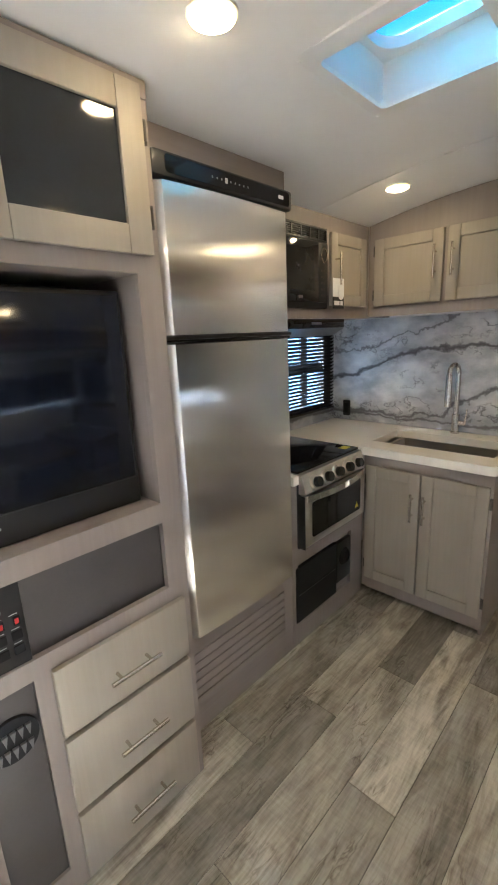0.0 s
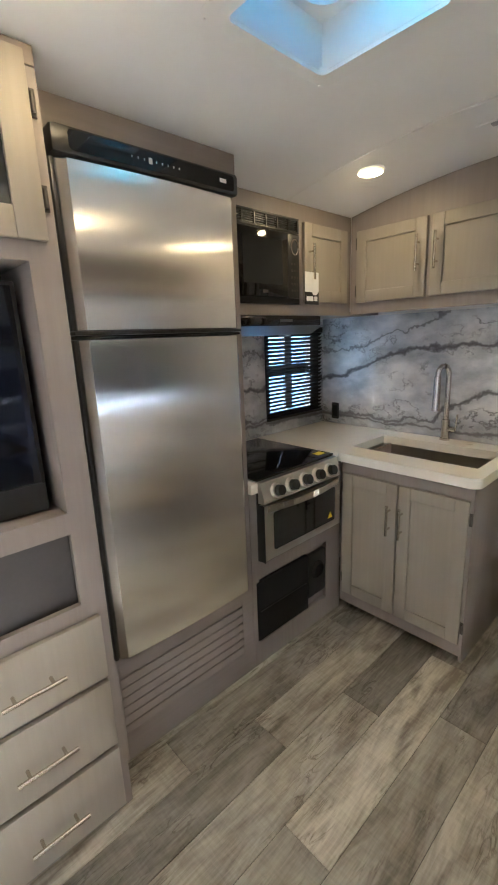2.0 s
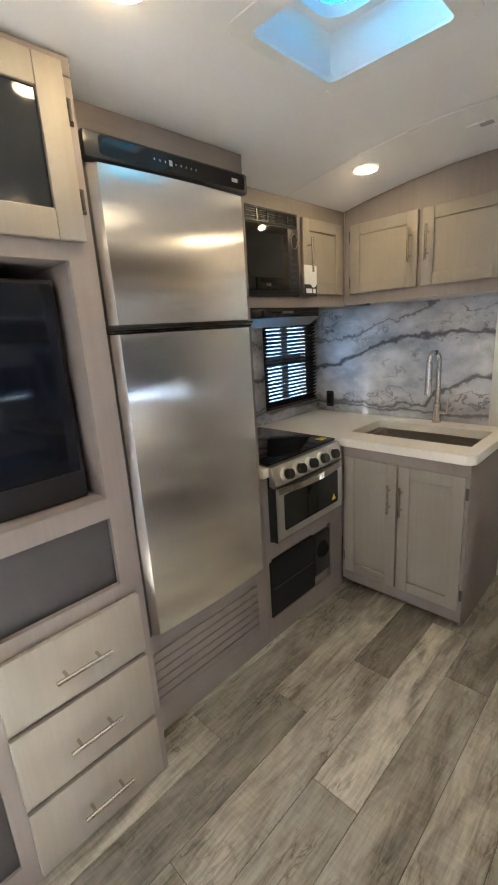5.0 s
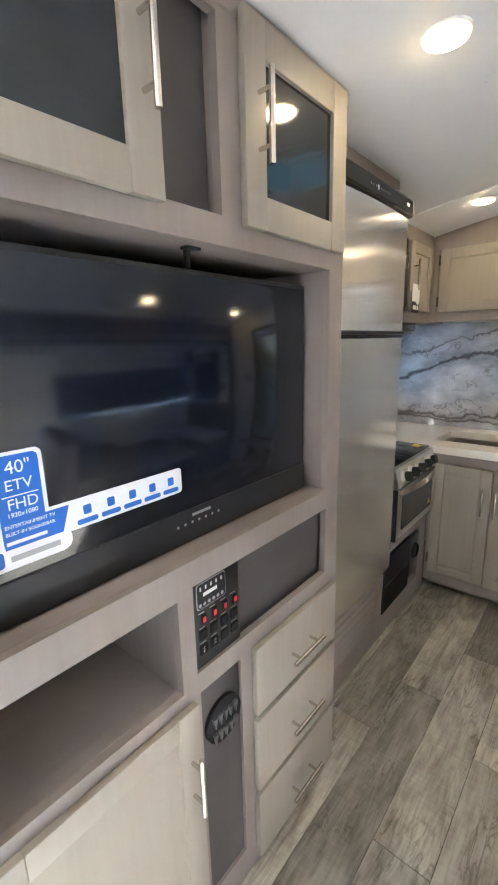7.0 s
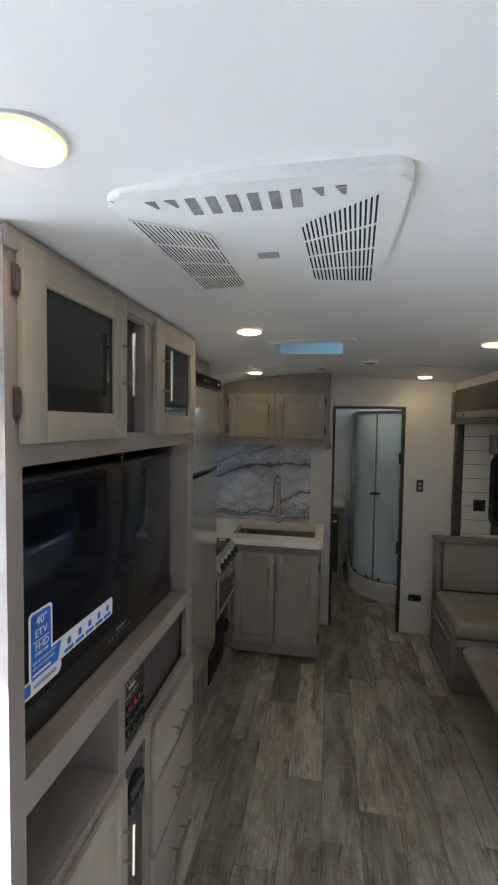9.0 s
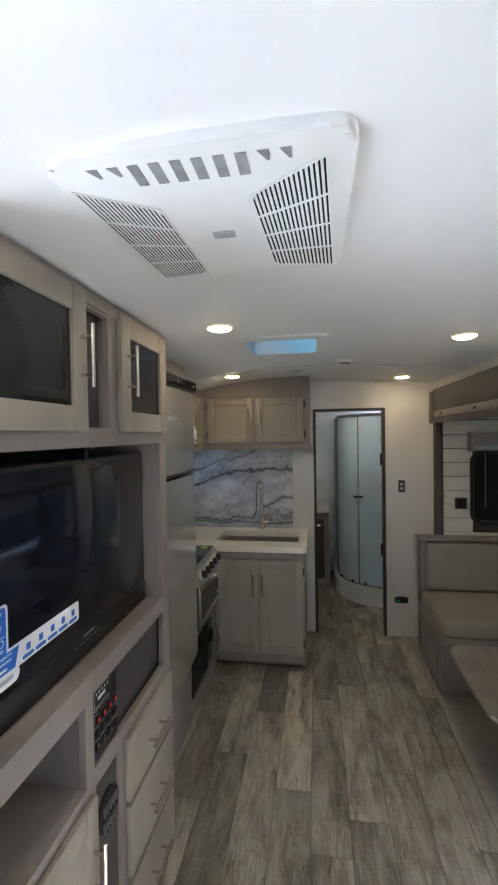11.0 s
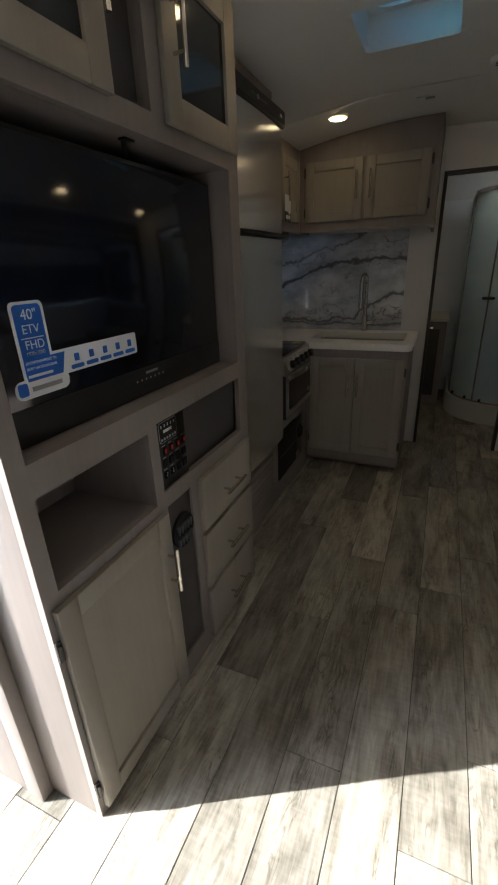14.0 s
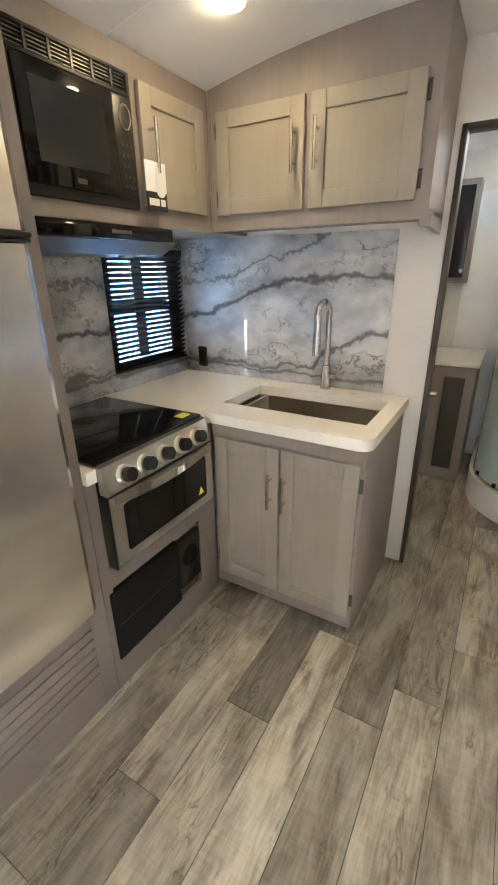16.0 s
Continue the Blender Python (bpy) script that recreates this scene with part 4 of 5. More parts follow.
def wall_cabinets():
    bz, top = 1.662, 2.165
    # along the partition
    t = thing("wall_cabinet", (0.15, 0.48, bz), "taupe wooden wall cabinet with two shaker doors above the sink", "cabinet")
    yf = 0.327
    m = YN(yf)
    x0, x1 = UX + 0.002, 0.604
    part("bottom", boxes(((x0, yf + 0.001, bz + 0.02), (x1, WY - 0.003, bz + 0.038))), FRAME_H, t)
    bm = bmesh.new()
    prism(bm, [(yf, bz - 0.015), (WY - 0.003, bz - 0.03), (WY - 0.003, ceil_z(x1) - 0.003), (yf, ceil_z(x1) - 0.003)], Matrix(((0, 0, 1, 0), (1, 0, 0, 0), (0, 1, 0, 0), (0, 0, 0, 1))), x1 - 0.018, x1)
    part("side_panel", bm, FRAME, t, "", False)
    part("rail_end", boxes(((x1 - 0.03, yf - 0.014, bz - 0.022), (x1 + 0.014, yf + 0.02, bz + 0.03), 0.004)), FRAME, t)
    bm = bmesh.new()
    box(bm, (x0, bz, 0), (x1, bz + 0.075, 0.018), 0, m)
    n = 10
    for k in range(n):
        xa, xb = x0 + (x1 - x0) * k / n, x0 + (x1 - x0) * (k + 1) / n
        prism(bm, [(xa, 2.075), (xb, 2.075), (xb, ceil_z(xb) - 0.002), (xa, ceil_z(xa) - 0.002)], m, 0, 0.018)
    box(bm, (x0, bz + 0.075, 0), (-0.23, 2.075, 0.018), 0, m)
    box(bm, (0.53, bz + 0.075, 0), (x1, 2.075, 0.018), 0, m)
    box(bm, (0.12, bz + 0.075, 0), (0.18, 2.075, 0.018), 0, m)
    bmesh.ops.remove_doubles(bm, verts=bm.verts[:], dist=1e-5)
    part("face_frame", bm, FRAME, t, "", False)
    mm = YN(yf - 0.018)
    for a, b, hx, gx in ((-0.252, 0.138, 0.103, -0.258), (0.162, 0.556, 0.194, 0.562)):
        d = shaker(t, mm, a, b, 1.722, 2.088, 0.058)
        bar_handle(d, YN(yf - 0.037), hx, 1.924, 0.165)
        for v in (2.03, 1.785):
            hinge(d, mm, gx, v, 0.0)
    # along the west wall, with the microwave bay
    t2 = thing("wall_cabinet", (-0.46, -0.2, bz), "taupe wooden wall cabinet with microwave bay and narrow door", "cabinet")
    m = XP(UX - 0.018)
    ya, yb = -0.683, yf - 0.02
    bm = bmesh.new()
    box(bm, (ya, bz - 0.005, 0), (yb, 1.706, 0.018), 0, m)
    box(bm, (ya, 2.098, 0), (yb, 2.168, 0.018), 0, m)
    box(bm, (ya, 1.706, 0), (-0.588, 2.098, 0.018), 0, m)
    box(bm, (-0.144, 1.706, 0), (-0.10, 2.098, 0.018), 0, m)
    box(bm, (0.225, 1.706, 0), (yb, 2.098, 0.018), 0, m)
    box(bm, (-0.10, 1.706, 0), (0.225, 1.74, 0.018), 0, m)
    box(bm, (-0.10, 2.07, 0), (0.225, 2.098, 0.018), 0, m)
    bmesh.ops.remove_doubles(bm, verts=bm.verts[:], dist=1e-5)
    part("face_frame", bm, FRAME, t2, "", False)
    part("bottom", boxes(((X0 + 0.002, ya, bz), (UX - 0.019, WY - 0.003, bz + 0.016))), FRAME_H, t2)
    part("inner_panel", boxes(((X0 + 0.002, -0.14, bz + 0.017), (UX - 0.019, -0.124, 2.10))), FRAME, t2)
    d = shaker(t2, XP(UX), -0.112, 0.252, 1.722, 2.09, 0.058)
    bar_handle(d, XP(UX + 0.019), -0.078, 1.908, 0.165)
    # printed card hung on the handle
    g = part("paper_tag", boxes(((UX + 0.046, -0.148, 1.765), (UX + 0.049, -0.042, 1.858), 0.001)), LABEL_WHITE, d, "white paper card hung on the handle", False)
    part("printed_band", boxes(((UX + 0.046, -0.148, 1.705), (UX + 0.049, -0.042, 1.7645), 0.001)), BLACK, g, "dark printed lower half of the card", False)
    part("printed_box", boxes(((UX + 0.0492, -0.138, 1.722), (UX + 0.0496, -0.086, 1.744))), LABEL_WHITE, g, "", False)
    part("printed_box", boxes(((UX + 0.0492, -0.078, 1.722), (UX + 0.0496, -0.054, 1.744))), LABEL_WHITE, g, "", False)
    bm = bmesh.new()
    prism(bm, rounded(-0.098, -0.052, 1.750, 1.838, 0.020), Matrix(((0, 0, 1, 0), (1, 0, 0, 0), (0, 1, 0, 0), (0, 0, 0, 1))), UX + 0.0505, UX + 0.0520)
    part("oval_tag", bm, LABEL_WHITE, d, "white rounded paper tag", False)


wall_cabinets()


def microwave():
    t = thing("microwave", (-0.44, -0.37, 1.706), "black built-in microwave with vent grille above", "microwave")
    y0, y1 = -0.586, -0.146
    part("casing", boxes(((-0.58, y0 + 0.004, 1.707), (UX - 0.012, y1 - 0.004, 2.096), 0.003)), BLACK, t)
    part("trim", boxes(((UX - 0.017, y0, 1.707), (UX + 0.012, y1, 2.028), 0.004)), BLACK, t)
    d = part("door", boxes(((UX + 0.0125, y0 + 0.012, 1.735), (UX + 0.026, -0.245, 2.02), 0.004)), GLOSS, t, "glossy black door")
    part("window", boxes(((UX + 0.0262, y0 + 0.05, 1.79), (UX + 0.0275, -0.285, 1.985), 0.0005)), SMOKED, d, "dark grey door window", False)
    part("badge", boxes(((UX + 0.0265, -0.42, 1.752), (UX + 0.0278, -0.385, 1.766))), BRONZE, d, "dull badge", False)
    part("keypad", boxes(((UX + 0.0125, -0.24, 1.735), (UX + 0.022, y1 - 0.012, 2.02), 0.003)), BLACK, t)
    bm = bmesh.new()
    ring = [(UX + 0.024, -0.194 + 0.024 * math.cos(radians(a)), 1.965 + 0.034 * math.sin(radians(a))) for a in range(0, 361, 15)]
    tube(bm, ring, 0.0035, 8)
    part("dial_ring", bm, NICKEL, t, "oval chrome dial ring")
    for r in range(5):
        for c in range(3):
            bm = bmesh.new()
            box(bm, (UX + 0.022, -0.218 + c * 0.02, 1.765 + r * 0.03), (UX + 0.0228, -0.208 + c * 0.02, 1.775 + r * 0.03))
            part("key", bm, BRONZE, t, "dark key", False)
    part("vent_frame", boxes(((UX - 0.017, y0, 2.03), (UX + 0.010, y1, 2.040), 0.001), ((UX - 0.017, y0, 2.088), (UX + 0.010, y1, 2.097), 0.001), ((UX - 0.017, y0, 2.04), (UX + 0.010, y0 + 0.012, 2.088), 0.001), ((UX - 0.017, y1 - 0.012, 2.04), (UX + 0.010, y1, 2.088), 0.001)), BLACK, t)
    for k in range(1, 6):
        y = y0 + (y1 - y0) * k / 6
        part("vent_post", boxes(((UX - 0.012, y - 0.004, 2.04), (UX + 0.008, y + 0.004, 2.088))), BLACK, t)
    for k in range(5):
        part("vent_slat", boxes(((UX - 0.010, y0 + 0.012, 2.044 + k * 0.0095), (UX + 0.004, y1 - 0.012, 2.0475 + k * 0.0095))), BLACK, t)


microwave()


def range_hood():
    t = thing("range_hood", (-0.46, -0.27, 1.6), "flat black range hood under the cabinet", "range hood")
    part("body", boxes(((X0 + 0.003, -0.58, 1.607), (UX + 0.018, 0.014, 1.654), 0.004)), GLOSS, t)
    bm = bmesh.new()
    prism(bm, [(X0 + 0.012, 1.565), (-0.40, 1.565), (UX - 0.02, 1.6065), (X0 + 0.012, 1.6065)], Matrix(((1, 0, 0, 0), (0, 0, 1, 0), (0, 1, 0, 0), (0, 0, 0, 1))), -0.57, 0.08)
    part("canopy", bm, HOOD, t, "dark metal sloped underside", False)
    bm = bmesh.new()
    rod(bm, (-0.48, -0.05, 1.5645), (-0.48, -0.05, 1.556), 0.032, 22)
    part("lamp", bm, GREY, t, "unlit round hood lamp")
    bm = bmesh.new()
    box(bm, (UX + 0.0181, -0.30, 1.6245), (UX + 0.019, -0.21, 1.6365))
    part("badge", bm, HOOD, t, "dull grey printed badge", False)


range_hood()

# backsplash
solid("backsplash_north", boxes(((X0 + 0.008, WY - 0.008, CZ + 0.001), (0.44, WY - 0.002, 1.660), 0.001)), MARBLE, "grey-veined white marble splashback behind the sink", "backsplash", "structure")
bm = bmesh.new()
for a, b, c, d in ((-0.682, WIN[0] - 0.002, CZ + 0.001, 1.66), (WIN[1] + 0.002, WY - 0.009, CZ + 0.001, 1.66), (WIN[0] - 0.002, WIN[1] + 0.002, CZ + 0.001, WIN[2] - 0.002)):
    box(bm, (X0 + 0.002, a, c), (X0 + 0.008, b, d))
bmesh.ops.remove_doubles(bm, verts=bm.verts[:], dist=1e-5)
solid("backsplash_west", bm, MARBLE, "grey-veined white marble splashback around the window", "backsplash", "structure")


def kitchen_window():
    t = thing("window_1", (X0, 0.19, WIN[2]), "black framed kitchen window with dark slatted blind", "window")
    t["kind"] = "structure"
    y0, y1, z0, z1 = WIN
    bm = bmesh.new()
    for a, b, c, d in ((y0, y0 + 0.03, z0, z1), (y1 - 0.092, y1, z0, z1), (y0 + 0.03, y1 - 0.092, z0, z0 + 0.03), (y0 + 0.03, y1 - 0.092, z1 - 0.03, z1)):
        box(bm, (X0 - 0.05, a, c), (X0 + 0.011, b, d))
    bmesh.ops.remove_doubles(bm, verts=bm.verts[:], dist=1e-5)
    part("window_frame", bm, BLACK, t, "black frame", False)
    yc, zc = y0 + 0.262, (z0 + z1) / 2 + 0.02
    part("mullion", boxes(((X0 - 0.05, yc - 0.036, z0 + 0.03), (X0 - 0.034, yc + 0.036, z1 - 0.03))), BLACK, t, "black bar")
    part("transom", boxes(((X0 - 0.05, y0 + 0.03, zc - 0.028), (X0 - 0.034, y1 - 0.092, zc + 0.03))), BLACK, t, "black bar")
    pane = part("pane", boxes(((X0 - 0.047, y0 + 0.02, z0 + 0.02), (X0 - 0.044, y1 - 0.02, z1 - 0.02))), TINT, t, "dark tinted glass")
    pane.visible_shadow = False
    b = thing("blind", (X0, 0.19, z0 - 0.02), "black slatted venetian blind over the kitchen window", "blind")
    part("head_rail", boxes(((X0 + 0.012, y0 - 0.01, z1 - 0.03), (X0 + 0.042, y1 + 0.01, z1 + 0.005), 0.002)), BLACK, b)
    part("bottom_rail", boxes(((X0 + 0.014, y0 - 0.01, z0 - 0.018), (X0 + 0.038, y1 + 0.01, z0 - 0.004), 0.003)), BLACK, b)
    cords = (y0 + 0.153, y0 + 0.368)
    gap = 0.006
    n = 22
    for k in range(n):
        z = z0 + 0.004 + k * (z1 - z0 - 0.045) / (n - 1)
        for a, c in ((y0 - 0.008, cords[0] - gap / 2), (cords[0] + gap / 2, cords[1] - gap / 2), (cords[1] + gap / 2, y1 + 0.008)):
            bm = bmesh.new()
            box(bm, (-0.0125, a, -0.0006), (0.0125, c, 0.0006), 0, Matrix.Translation((X0 + 0.026, 0, z)) @ Matrix.Rotation(radians(-46), 4, "Y"))
            if c < y1:  # the punched cord hole lies between two narrow bridges
                for u0, u1 in ((-0.0125, -0.0019), (0.0019, 0.0125)):
                    box(bm, (u0, c, -0.0006), (u1, c + gap, 0.0006), 0, Matrix.Translation((X0 + 0.026, 0, z)) @ Matrix.Rotation(radians(-46), 4, "Y"))
            part("slat", bm, MATTE, b, "", False)
    for y in cords:
        bm = bmesh.new()
        rod(bm, (X0 + 0.0405, y - 0.004, z0 - 0.01), (X0 + 0.0405, y - 0.004, z1), 0.0012, 6)
        part("cord", bm, BLACK, b)


kitchen_window()


def outlet(name, m, u, v, w, h, label, mat=BLACK, r=0.008):
    c = m @ Vector((u, v, 0))
    t = thing(name, c, label, "outlet")
    bm = bmesh.new()
    prism(bm, rounded(u - w / 2, u + w / 2, v - h / 2, v + h / 2, r), m, 0.0, 0.007)
    part("plate", bm, mat, t)
    bm = bmesh.new()
    prism(bm, rounded(u - w * 0.3, u + w * 0.3, v - h * 0.33, v + h * 0.33, r * 0.6), m, 0.007, 0.0095)
    part("insert", bm, MATTE, t)
    return t


outlet("power_outlet", YN(WY - 0.008), -0.632, 1.027, 0.058, 0.115, "black power outlet on the marble splashback")
o = outlet("power_outlet", YN(WY), 1.372, 0.322, 0.115, 0.058, "black rounded outlet low on the cream wall", BLACK, 0.024)
bm = bmesh.new()
box(bm, (1.345, 0.31, 0.0096), (1.353, 0.318, 0.0102), 0, YN(WY))
part("light", bm, glow_material("green_light", (0.1, 0.9, 0.3), 0.06), o, "tiny green light", False)
bm = bmesh.new()
box(bm, (1.352, 0.385, 0.0002), (1.392, 0.418, 0.0012), 0, YN(WY))
solid("paper_label", bm, LABEL_WHITE, "small white paper label stuck above the wall outlet", "label", smooth=False)
s = outlet("light_switch", YN(WY), 1.383, 1.318, 0.056, 0.105, "dark brown switch plate on the cream wall", BRONZE, 0.008)
for k in (-1, 1):
    bm = bmesh.new()
    box(bm, (1.383 - 0.014, 1.318 + k * 0.018 - 0.012, 0.0095), (1.383 + 0.014, 1.318 + k * 0.018 + 0.012, 0.013), 0.002, YN(WY))
    part("rocker", bm, GREY, s)


# ---- ceiling things ----
def ceiling_lamp(x, y):
    z = ceil_z(x)
    t = thing("ceiling_lamp", (x, y, z), "round warm white puck lamp on the ceiling", "lamp", "ceiling puck lamps")
    bm = bmesh.new()
    rod(bm, (x, y, z + 0.016), (x, y, z - 0.003), 0.058, 40, 0.058)
    part("rim", bm, WHITE, t, "white rim")
    bm = bmesh.new()
    rod(bm, (x, y, z - 0.0032), (x, y, z - 0.008), 0.0545, 36, 0.051)
    part("lens_edge", bm, AMBER, t, "amber lens edge")
    bm = bmesh.new()
    rod(bm, (x, y, z - 0.0082), (x, y, z - 0.014), 0.050, 36, 0.034)
    part("lens", bm, LAMP, t, "glowing warm lens")
    return t


for lx, ly in ((0.175, -2.705), (0.25, -1.405), (0.040, -0.058), (1.337, 0.36), (1.343, -1.085), (1.357, -2.775)):
    ceiling_lamp(lx, ly)


def skylight():
    t = thing("roof_vent", (0.49, -0.93, 2.25), "white square roof vent shaft with blue tinted lid", "roof vent")
    x0, x1, y0, y1 = SKY
    zb, zt = 2.249, 2.42
    for name, a, b in (("shaft_wall", (x0, y0, zb + 0.01), (x0 + 0.004, y1, zt)), ("shaft_wall", (x1 - 0.004, y0, zb + 0.01), (x1, y1, zt)),
                       ("shaft_wall", (x0 + 0.004, y0, zb + 0.01), (x1 - 0.004, y0 + 0.004, zt)), ("shaft_wall", (x0 + 0.004, y1 - 0.004, zb + 0.01), (x1 - 0.004, y1, zt))):
        part(name, boxes((a, b)), WHITE, t)
    bm = bmesh.new()
    f = 0.055
    outer = rounded(x0 - f, x1 + f, y0 - f, y1 + f, 0.05, 5)
    inner = rounded(x0 + 0.003, x1 - 0.003, y0 + 0.003, y1 - 0.003, 0.02, 5)
    lo_o = [bm.verts.new((u, v, zb + 0.004)) for u, v in outer]
    lo_i = [bm.verts.new((u, v, zb)) for u, v in inner]
    hi_i = [bm.verts.new((u, v, zb + 0.02)) for u, v in inner]
    hi_o = [bm.verts.new((u, v, zb + 0.022)) for u, v in outer]
    n = len(outer)
    for k in range(n):
        j = (k + 1) % n
        bm.faces.new((lo_o[k], lo_o[j], lo_i[j], lo_i[k]))
        bm.faces.new((lo_i[k], lo_i[j], hi_i[j], hi_i[k]))
        bm.faces.new((lo_o[k], lo_o[j], hi_o[j], hi_o[k]))
        bm.faces.new((hi_i[k], hi_i[j], hi_o[j], hi_o[k]))
    part("flange", bm, WHITE, t)
    # inner collar with a rounded opening and the lid above it
    bm = bmesh.new()
    inner = rounded(x0 + 0.03, x1 - 0.03, y0 + 0.03, y1 - 0.035, 0.07, 6)
    outer = rounded(x0 + 0.004, x1 - 0.004, y0 + 0.004, y1 - 0.004, 0.006, 6)
    zi = zt - 0.05
    a = [bm.verts.new((u, v, zi)) for u, v in outer]
    b = [bm.verts.new((u, v, zi)) for u, v in inner]
    c = [bm.verts.new((u, v, zi + 0.03)) for u, v in inner]
    for k in range(len(a)):
        j = (k + 1) % len(a)
        bm.faces.new((a[k], a[j], b[j], b[k]))
        bm.faces.new((b[k], b[j], c[j], c[k]))
    part("collar", bm, WHITE, t)
    part("lid", boxes(((x0 - 0.03, y0 - 0.03, zt + 0.001), (x1 + 0.03, y1 + 0.03, zt + 0.006), 0.002)), LID, t, "blue tinted translucent lid")
    part("crank", boxes(((0.53, -0.99, zi + 0.006), (0.55, -0.86, zi + 0.018), 0.003)), WHITE, t)
    for u, v in ((x0 - 0.03, y0 - 0.03), (x1 + 0.03, y0 - 0.03), (x0 - 0.03, y1 + 0.03), (x1 + 0.03, y1 + 0.03)):
        bm = bmesh.new()
        rod(bm, (u, v, zb + 0.005), (u, v, zb), 0.004, 10)
        part("screw", bm, WHITE, t)


skylight()


def air_conditioner():
    t = thing("air_conditioner", (0.5, -2.36, 2.222), "white ceiling air conditioner cover with two slotted grilles", "air conditioner")
    x0, x1, y0, y1 = 0.197, 0.727, -2.56, -2.015
    zb = 2.240
    bm = bmesh.new()
    prism(bm, rounded(x0, x1, y0, y1, 0.045, 6), I4, zb, 2.272)
    rim = [e for e in bm.edges if all(abs(v.co.z - zb) < 1e-6 for v in e.verts)]
    bmesh.ops.bevel(bm, geom=rim, offset=0.014, segments=4, affect="EDGES", profile=0.5)
    part("cover", bm, WHITE, t)
    down = Matrix(((1, 0, 0, 0), (0, 1, 0, 0), (0, 0, -1, zb), (0, 0, 0, 1)))

    def grille(outline, half, label):
        bm = bmesh.new()
        prism(bm, outline, down, 0.0003, 0.0012)
        g = part("grille", bm, MATTE, t, label, False)
        (ul0, vl0), (ur0, vr0), (ur1, vr1), (ul1, vl1) = outline
        n = 16
        for k in range(n + 1):
            f = k / n
            bm = bmesh.new()
            a = Vector((ul0 + (ur0 - ul0) * f, vl0 + (vr0 - vl0) * f, 0))
            b = Vector((ul1 + (ur1 - ul1) * f, vl1 + (vr1 - vl1) * f, 0))
            prism(bm, [(a.x - half, a.y), (a.x + half, a.y), (b.x + half, b.y), (b.x - half, b.y)], down, 0.0013, 0.0026)
            part("slat", bm, WHITE, g, "", False)
        for k in range(5):
            f = k / 4
            bm = bmesh.new()
            a = (ul0 + (ul1 - ul0) * f, vl0 + (vl1 - vl0) * f)
            b = (ur0 + (ur1 - ur0) * f, vr0 + (vr1 - vr0) * f)
            prism(bm, [(a[0], a[1] - 0.003), (b[0], b[1] - 0.003), (b[0], b[1] + 0.003), (a[0], a[1] + 0.003)], down, 0.0013, 0.003)
            part("cross_bar", bm, WHITE, g, "", False)

    def fillet(corner, p, q):
        """A white web that rounds off one corner of a grille."""
        c, p, q = Vector((*corner, 0)), Vector((*p, 0)), Vector((*q, 0))
        a, b = c + (p - c).normalized() * 0.034, c + (q - c).normalized() * 0.034
        arc = [a.lerp(c, f).lerp(c.lerp(b, f), f) for f in (0, 0.25, 0.5, 0.75, 1)]
        bm = bmesh.new()
        prism(bm, [(c.x, c.y)] + [(v.x, v.y) for v in arc], down, 0.0004, 0.0032)
        part("grille_corner", bm, WHITE, t, "", False)

    for quad, ends in (([(0.216, -2.472), (0.352, -2.385), (0.364, -2.046), (0.238, -2.028)], (1, 2)), ([(0.537, -2.403), (0.678, -2.498), (0.706, -2.040), (0.553, -2.070)], (0, 3))):
        for k in ends:
            fillet(quad[k], quad[k - 1], quad[(k + 1) % 4])
    grille([(0.216, -2.472), (0.352, -2.385), (0.364, -2.046), (0.238, -2.028)], 0.0021, "dark slotted return grille")
    grille([(0.537, -2.403), (0.678, -2.498), (0.706, -2.040), (0.553, -2.070)], 0.0026, "dark slotted return grille")
    for k in range(10):
        u = 0.272 + k * 0.0368
        h = 0.058 if 1 < k < 8 else 0.026
        bm = bmesh.new()
        prism(bm, [(u, -2.526), (u + 0.019, -2.526), (u + 0.019, -2.526 + h), (u + (0.0 if 1 < k < 8 else 0.014), -2.526 + h)], down, 0.0003, 0.0015)
        part("slot", bm, SLOT, t, "dark air slot", False)
    part("switch", boxes(((0.432, -2.272, zb - 0.004), (0.48, -2.246, zb - 0.0002), 0.001)), GREY, t, "small grey switch plate")
    for u, v in ((0.214, -2.535), (0.706, -2.535), (0.712, -2.028), (0.212, -2.028)):
        bm = bmesh.new()
        rod(bm, (u, v, zb - 0.0002), (u, v, zb - 0.002), 0.005, 12)
        part("screw", bm, WHITE, t)


air_conditioner()


def ceiling_smalls():
    x, y = 0.845, -0.385
    z = ceil_z(x)
    t = thing("smoke_detector", (x, y, z), "round white smoke detector on the ceiling", "detector")
    bm = bmesh.new()
    rod(bm, (x, y, z + 0.002), (x, y, z - 0.018), 0.058, 32, 0.05)
    part("cover", bm, WHITE, t)
    for dy in (-0.02, 0.0, 0.02):
        part("slot", boxes(((x - 0.032, y + dy - 0.004, z - 0.0192), (x + 0.032, y + dy + 0.004, z - 0.0181))), MATTE, t, "dark slot")
    x, y = 0.508, -0.03
    z = ceil_z(x)
    t = thing("ceiling_sensor", (x, y, z), "small white ceiling plate with blue film", "sensor")
    bm = bmesh.new()
    prism(bm, rounded(x - 0.05, x + 0.02, y - 0.018, y + 0.018, 0.006), Matrix.Translation((0, 0, z - 0.007)), 0, 0.009)
    part("plate", bm, WHITE, t)
    part("film", boxes(((x + 0.0, y - 0.016, z - 0.0125), (x + 0.045, y + 0.012, z - 0.0075), 0.001)), GREY, t, "bluish film tab")


ceiling_smalls()


